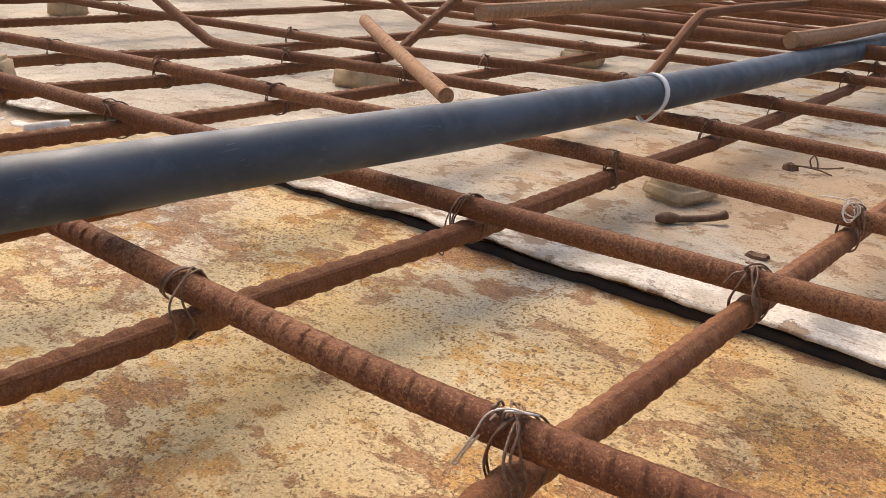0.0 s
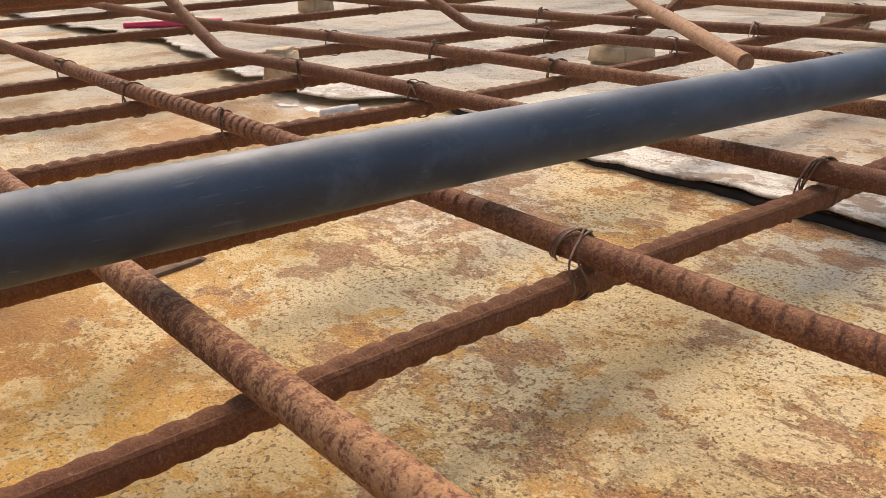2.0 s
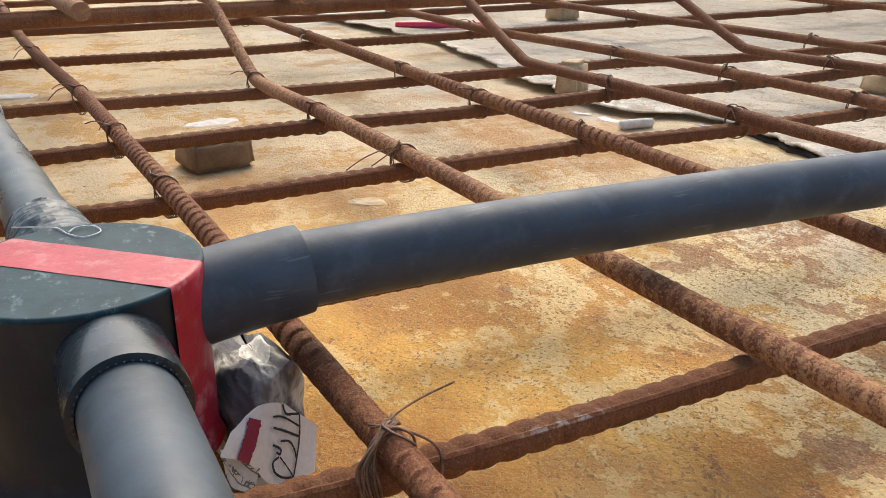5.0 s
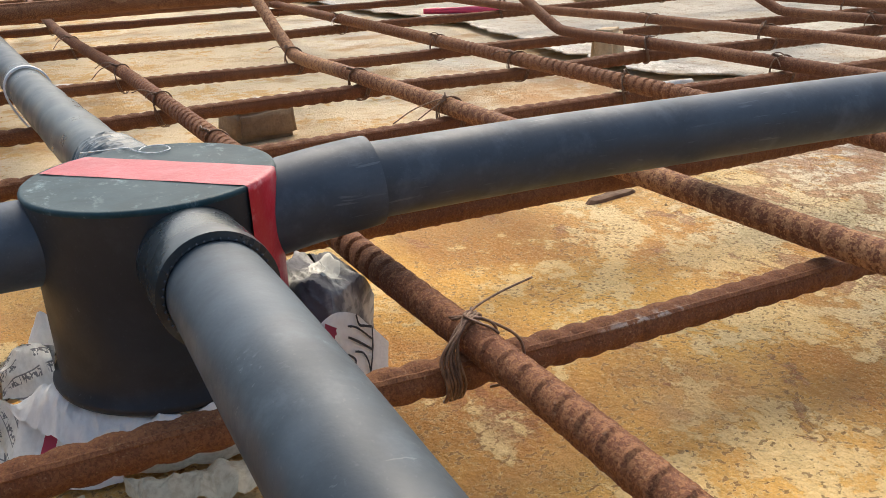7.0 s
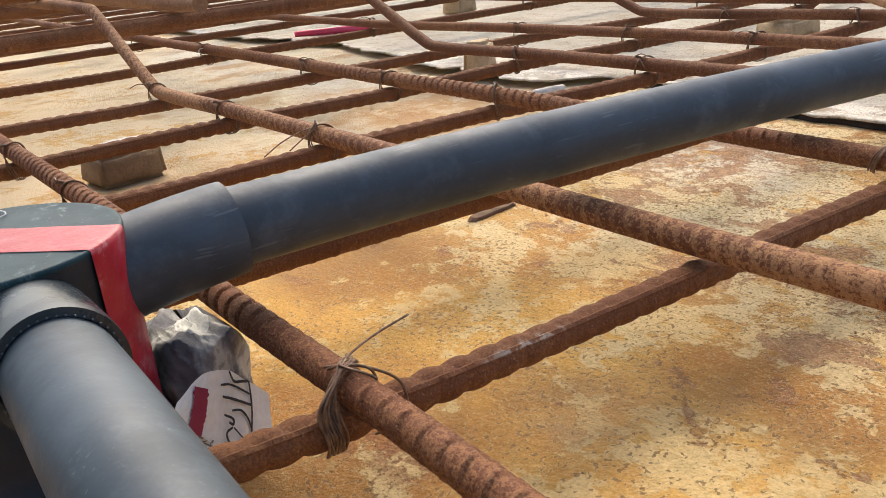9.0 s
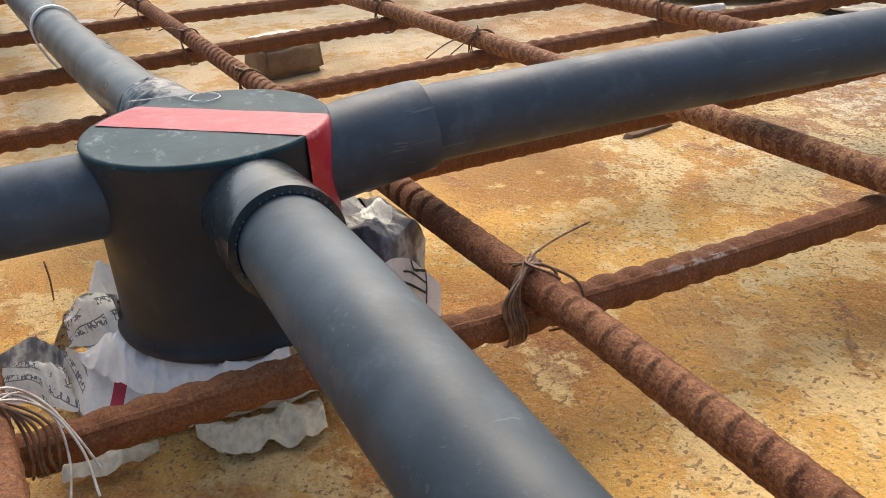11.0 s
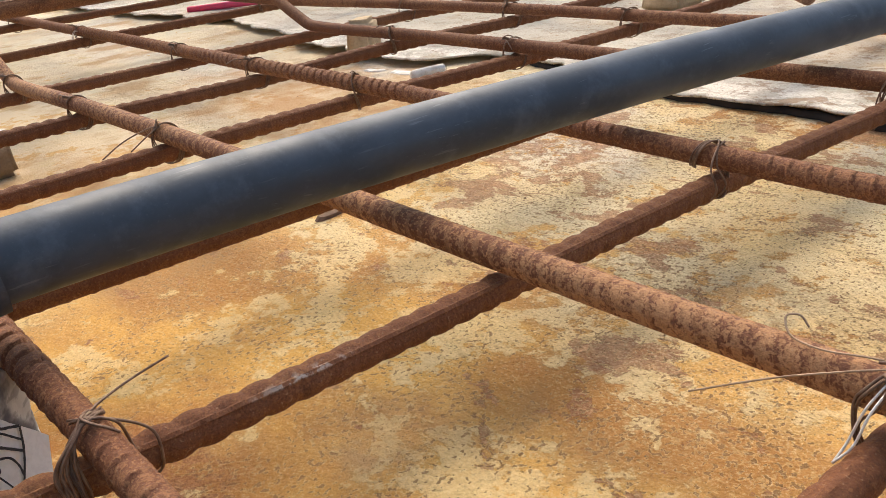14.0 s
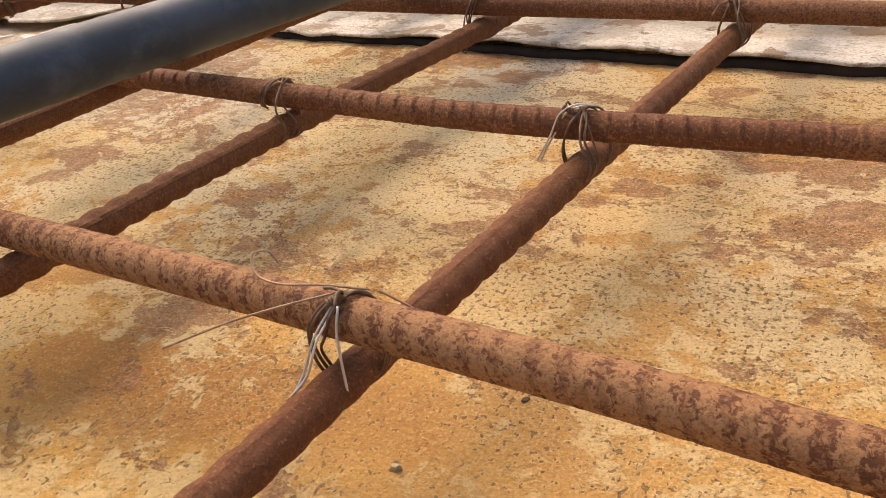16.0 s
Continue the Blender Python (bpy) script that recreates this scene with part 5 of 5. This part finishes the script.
WAD = np.random.default_rng(15)
WAD_WAYS = WAD.normal(0, 1, (90, 3))
WAD_WAYS /= np.linalg.norm(WAD_WAYS, axis=1)[:, None]
WAD_FAR = WAD.uniform(0.84, 1.10, 90)
# the two large flat faces: the printed panel and the photograph above it
WAD_WAYS[0], WAD_FAR[0] = (0.915, 0.385, 0.080), 0.52
WAD_WAYS[1], WAD_FAR[1] = (0.640, 0.200, 0.740), 0.86


def wad_shape(a, b):
    # a ball of paper pressed into flat facets
    th, ph = (a - 0.5) * 2 * math.pi * 0.98, (b - 0.5) * math.pi
    w = np.array((math.cos(ph) * math.cos(th), math.cos(ph) * math.sin(th), math.sin(ph)))
    r = float(np.min(WAD_FAR / np.maximum(WAD_WAYS @ w, 0.2)))
    r *= float(np.sum(w ** 4)) ** -0.15 * 0.95
    r = min(r, 1.28) * (1 + crumple(1.5 * w[0] + 2, 1.3 * w[1] + 1.2 * w[2], 4.0, 0.050, 4))
    return (-0.2710 + 0.0300 * r * w[0], -0.0848 + 0.0172 * r * w[1], max(0.0170 + 0.0275 * r * w[2], 0.001 + 0.0006 * b))


PANEL_AT, PANEL_U, PANEL_V = np.array((-0.2500, -0.0840, 0.0315)), np.array((-0.259, 0.627, -0.735)), np.array((-0.530, 0.544, 0.651))
WAD_PRINT = (
    ("red_band", PAPER_RED, 3.00, [(-9.2, -8.4), (-8.2, -13.8), (-8.3, -21.6)]),
    ("print_stroke", INK, 0.42, [(1.1, 0.1), (4.1, -2.0), (7.6, -0.9), (10.8, 0.3)]),
    ("print_stroke", INK, 0.34, [(-1.4, -5.0), (2.5, -3.6), (12.8, -3.3)]),
    ("print_stroke", INK, 0.42, [(10.9, 0.3), (14.2, -5.9), (16.3, -12.8), (17.5, -18.8)]),
    ("print_stroke", INK, 0.42, [(0.4, -8.0), (4.5, -7.3), (14.1, -6.3)]),
    ("print_stroke", INK, 0.36, [(5.7, -10.6), (9.9, -9.3), (13.6, -10.6), (16.2, -13.0)]),
    ("print_stroke", INK, 0.40, [(7.4, -15.2), (5.3, -17.6), (7.1, -19.8), (11.6, -20.5), (17.6, -18.9)]),
    ("print_stroke", INK, 0.40, [(2.6, -12.8), (7.3, -13.1), (7.5, -14.2), (5.4, -14.3)]),
    ("print_stroke", INK, 0.26, [(7.8, -15.1), (12.5, -16.7), (17.0, -18.5)]),
)


def printed_panel(wad):
    """The flat white face of the wad, with bold strokes and a crimson band, in millimetres on its plane."""
    out = np.cross(PANEL_U, PANEL_V)
    out *= math.copysign(1.0, out[0])
    on = lambda p, q, h=0.0: tuple(PANEL_AT + 0.001 * (PANEL_U * p + PANEL_V * q + out * h))
    panel = fold([on(*p) for p in [(-16.5, -15.0), (-9.1, -4.8), (0.0, 0.0), (11.3, 0.5), (23.2, 0.0)]],
                 [on(*p) for p in [(-18.0, -23.1), (-3.8, -21.2), (8.7, -23.8), (17.6, -20.6), (29.0, -14.2)]], PAPER_BLANK, 17.0, wad, "white printed face of the wad", 0.0, 0.0004)
    fold([(-0.2430, -0.1053, 0.0239), (-0.2410, -0.0993, 0.0200), (-0.2390, -0.0948, 0.0166)], [(-0.2385, -0.1054, 0.0180), (-0.2380, -0.1026, 0.0124), (-0.2375, -0.0982, 0.0100)],
         PAPER, 19.0, wad, "small printed fold at the foot of the wad", 0.0, 0.0012)
    for name, mat, half, pts in WAD_PRINT:
        c = spline([(a, b, 0.0) for a, b in pts], 0.4)
        vs = []
        for q in range(len(c)):
            d = c[min(q + 1, len(c) - 1)] - c[max(q - 1, 0)]
            d /= np.linalg.norm(d) + 1e-9
            w = half * (1.0 + 0.25 * noise.noise(Vector((q * 0.35, half * 9, 3.0))))
            vs += [on(c[q][0] - d[1] * w, c[q][1] + d[0] * w, 0.75), on(c[q][0] + d[1] * w, c[q][1] - d[0] * w, 0.75)]
        mesh_object(name, vs, [(2 * q, 2 * q + 1, 2 * q + 3, 2 * q + 2) for q in range(len(c) - 1)], mat, panel)


spread_newspaper()
printed_panel(newspaper(wad_shape, "crumpled wad of printed newspaper beside the junction box", PAPER_PHOTO))


# ---- blocks and litter on the deck ----
def rough_block(x, y, sx, sy, sz, turn, label, seed, z0=0.0, material=CONCRETE):
    bm = bmesh.new()
    bmesh.ops.create_cube(bm, size=1.0)
    bmesh.ops.scale(bm, vec=(sx, sy, sz), verts=bm.verts)
    bmesh.ops.bevel(bm, geom=bm.edges[:], offset=0.004, segments=2, affect="EDGES")
    bmesh.ops.subdivide_edges(bm, edges=bm.edges[:], cuts=2, use_grid_fill=True)
    for w in bm.verts:
        w.co += 0.0016 * noise.noise_vector(w.co * 60 + Vector((seed, seed, 0)))
        w.co.x *= 1 - 0.10 * (w.co.z / sz)
        w.co.y *= 1 - 0.10 * (w.co.z / sz)
    ob = part("spacer_block", bm, material, None)
    ob.location = (x, y, z0 + sz / 2)
    ob.rotation_euler = (0, 0, turn)
    return tagged(ob, label, "spacer block", "spacer blocks under the mat")


BLOCK_LABEL = "tan mortar spacer block under the bars"
rough_block(-0.632, -0.003, 0.040, 0.046, 0.0245, 0.12, "dark brown mortar spacer block under the bars", 1, 0.0, BLOCK_DARK)
rough_block(-0.160, 0.5465, 0.034, 0.042, 0.014, -0.3, "low tan mortar spacer block under the bars", 2, 0.004)
rough_block(-0.556, 0.684, 0.045, 0.058, 0.022, 0.1, BLOCK_LABEL, 3, 0.004)
rough_block(-1.205, 0.742, 0.04, 0.046, 0.032, 0.2, BLOCK_LABEL, 4, 0.004)
rough_block(-0.700, 0.377, 0.026, 0.032, 0.034, 0.6, BLOCK_LABEL, 5, 0.004)
rough_block(-0.50, 1.05, 0.05, 0.07, 0.022, 0.3, BLOCK_LABEL, 6, 0.004)


def litter_stick(a, b, r, material, name, label, category, sides=12):
    c = spline([a, tuple((np.array(a) + np.array(b)) / 2 + np.array((0.0005, 0.0005, 0.0003))), b], 0.003)
    rad = np.full(len(c), r)
    rad[0] *= 0.75
    rad[-1] *= 0.8
    v, f = tube(c, rad, sides)
    v = [tuple(np.array(p) + 0.05 * r * np.array(noise.noise_vector(Vector(p) * 300))) for p in v]
    return tagged(mesh_object(name, v, f, material), label, category)


litter_stick((-0.575, 0.334, 0.0044), (-0.570, 0.366, 0.0044), 0.0044, CHALK, "chalk_stick", "short off-white chalk stick on the rusty deck", "chalk")
litter_stick((-1.215, 0.434, 0.0125), (-1.152, 0.552, 0.0125), 0.0050, PEN_RED, "red_pencil", "slim bright red pencil lying on the pale sheet", "pencil")


def bent_bolt():
    thing = new("bent_bolt")
    thing.location = (-0.131, 0.497, 0.0090)
    thing.scale = (0.62, 0.62, 0.62)
    tagged(thing, "short rusty bent bolt lying on the deck", "bolt")
    c = spline([(-0.021, -0.022, 0.0), (-0.010, -0.010, 0.0002), (0.006, 0.008, 0.0005), (0.018, 0.020, 0.0030), (0.021, 0.024, 0.0045)], 0.0012)
    k = np.linspace(0, 1, len(c))
    v, f = tube(c, 0.0034 + 0.0014 * np.exp(-((k - 1) / 0.09) ** 2), 14)
    mesh_object("shank", v, f, WOOD, thing)
    c = spline([(-0.028, -0.026, 0.0), (-0.022, -0.021, 0.0008), (-0.013, -0.012, 0.0004), (-0.009, -0.009, 0.0)], 0.001)
    k = np.linspace(0, 1, len(c))
    v, f = tube(c, 0.0012 + 0.0045 * np.sin(np.pi * np.clip(k * 0.9 + 0.1, 0, 1)) ** 0.8, 14)
    mesh_object("head", v, f, WOOD, thing)


bent_bolt()


PEBBLE = (-0.062, 0.065)


def chip(x, y, sx, sy, sz, turn, material, name, label, category, seed, z0=0.0):
    """A broken flake with an uneven outline."""
    bm = bmesh.new()
    n = 18
    top = []
    low = []
    for k in range(n):
        t = 2 * math.pi * k / n
        r = 1 + 0.45 * noise.noise(Vector((math.cos(t) * 1.5 + seed, math.sin(t) * 1.5, seed)))
        low.append(bm.verts.new((sx * r * math.cos(t), sy * r * math.sin(t), 0)))
        top.append(bm.verts.new((sx * 0.86 * r * math.cos(t), sy * 0.86 * r * math.sin(t), sz * (0.7 + 0.5 * noise.noise(Vector((t, seed, 2)))))))
    for k in range(n):
        j = (k + 1) % n
        bm.faces.new((low[k], low[j], top[j], top[k]))
    bm.faces.new(top)
    bm.faces.new(low[::-1])
    ob = part(name, bm, material, None, smooth=False)
    ob.location = (x, y, z0)
    ob.rotation_euler = (0, 0, turn)
    return tagged(ob, label, category)


chip(-0.500, 0.061, 0.014, 0.008, 0.0016, 0.9, COAT_FLAKE, "paint_flake", "curled pale flake of coating on the deck", "flake", 1.0)
chip(-0.765, 0.031, 0.013, 0.026, 0.0016, 0.1, CHALK, "mortar_splash", "flat white splash of dried mortar on the deck", "splash", 2.0)
chip(-0.965, -0.120, 0.014, 0.030, 0.0020, 0.0, CHALK, "mortar_splash", "flat white splash of dried mortar on the deck", "splash", 3.0)
chip(-0.371, 0.118, 0.0055, 0.0160, 0.0026, 0.12, WOOD, "wood_splinter", "small dark splinter of wood on the rusty deck", "splinter", 4.0)
chip(-0.044, 0.101, 0.0013, 0.0009, 0.0007, 1.1, WOOD, "dirt_flake", "tiny dark flake of dirt on the rusty deck", "flake", 9.0)
chip(*PEBBLE, 0.0015, 0.0012, 0.0016, 0.4, CONCRETE, "pebble", "tiny tan pebble on the rusty deck", "pebble", 8.0)
chip(-0.130, 0.690, 0.006, 0.005, 0.0060, 0.3, WOOD, "clod", "dark clod of dirt on the pale sheet", "clod", 5.0, 0.004)
chip(-0.084, 0.468, 0.006, 0.004, 0.0026, 0.3, WOOD, "dirt_flake", "small dark flake of dirt on the pale sheet", "flake", 6.0, 0.006)

def twig():
    """A forked dry root beside the clod."""
    x, y = -0.124, 0.688
    lines = [[(x - 0.004, y - 0.002, 0.009), (x + 0.010, y + 0.005, 0.0085), (x + 0.018, y + 0.010, 0.0085), (x + 0.028, y + 0.020, 0.0095)],
             [(x + 0.004, y + 0.002, 0.0085), (x + 0.014, y + 0.001, 0.0085), (x + 0.026, y - 0.006, 0.0080)],
             [(x + 0.009, y + 0.004, 0.0085), (x + 0.007, y + 0.004, 0.014), (x + 0.009, y + 0.006, 0.018)],
             [(x + 0.013, y + 0.006, 0.0085), (x + 0.011, y + 0.008, 0.014), (x + 0.008, y + 0.008, 0.018)]]
    v, f = wire_mesh(lines, 0.0006)
    tagged(mesh_object("twig", v, f, WOOD), "thin forked dry root beside a clod on the pale sheet", "twig")


twig()

for fx, fy, fs, ft in ((-0.605, 0.350, 0.018, 0.2), (-0.640, 0.343, 0.012, 0.5), (-0.548, 0.410, 0.010, 0.1)):
    chip(fx, fy, fs, fs * 0.35, 0.0018, ft, CHALK, "sheet_scrap", "ragged white scrap torn from the pale sheet edge", "scrap", 11.0 + fx * 7)
litter_stick((-0.352, -0.1885, 0.0005), (-0.352, -0.1880, 0.0170), 0.0004, WIRE, "wire_stub", "thin straight rusty wire stub standing on the deck", "wire", 6)


def grit():
    """Crumbs of rust and mortar strewn on the deck."""
    g = np.random.default_rng(21)
    vs, fs = [], []
    for _ in range(900):
        x, y = g.uniform(-0.9, 0.12), g.uniform(-0.25, 0.95)
        r = 0.0004 + 0.0006 * g.random() ** 3
        z = 0.0 if y < 0.40 else 0.0060
        z += sheet_height(x, y) if y < 0.40 else 0.0
        if 0.34 < y < 0.44:
            continue
        k = len(vs)
        a = g.uniform(0, 6.28)
        for q in range(4):
            vs.append((x + r * math.cos(a + q * 1.57) * g.uniform(0.7, 1.4), y + r * math.sin(a + q * 1.57) * g.uniform(0.7, 1.4), z))
        vs.append((x, y, z + r * g.uniform(0.6, 1.2)))
        fs += [(k, k + 1, k + 4), (k + 1, k + 2, k + 4), (k + 2, k + 3, k + 4), (k + 3, k, k + 4)]
    ob = mesh_object("grit", vs, fs, GRIT, smooth=False)
    tagged(ob, "crumbs of rust and mortar strewn on the deck", "grit", kind="stuff")


grit()
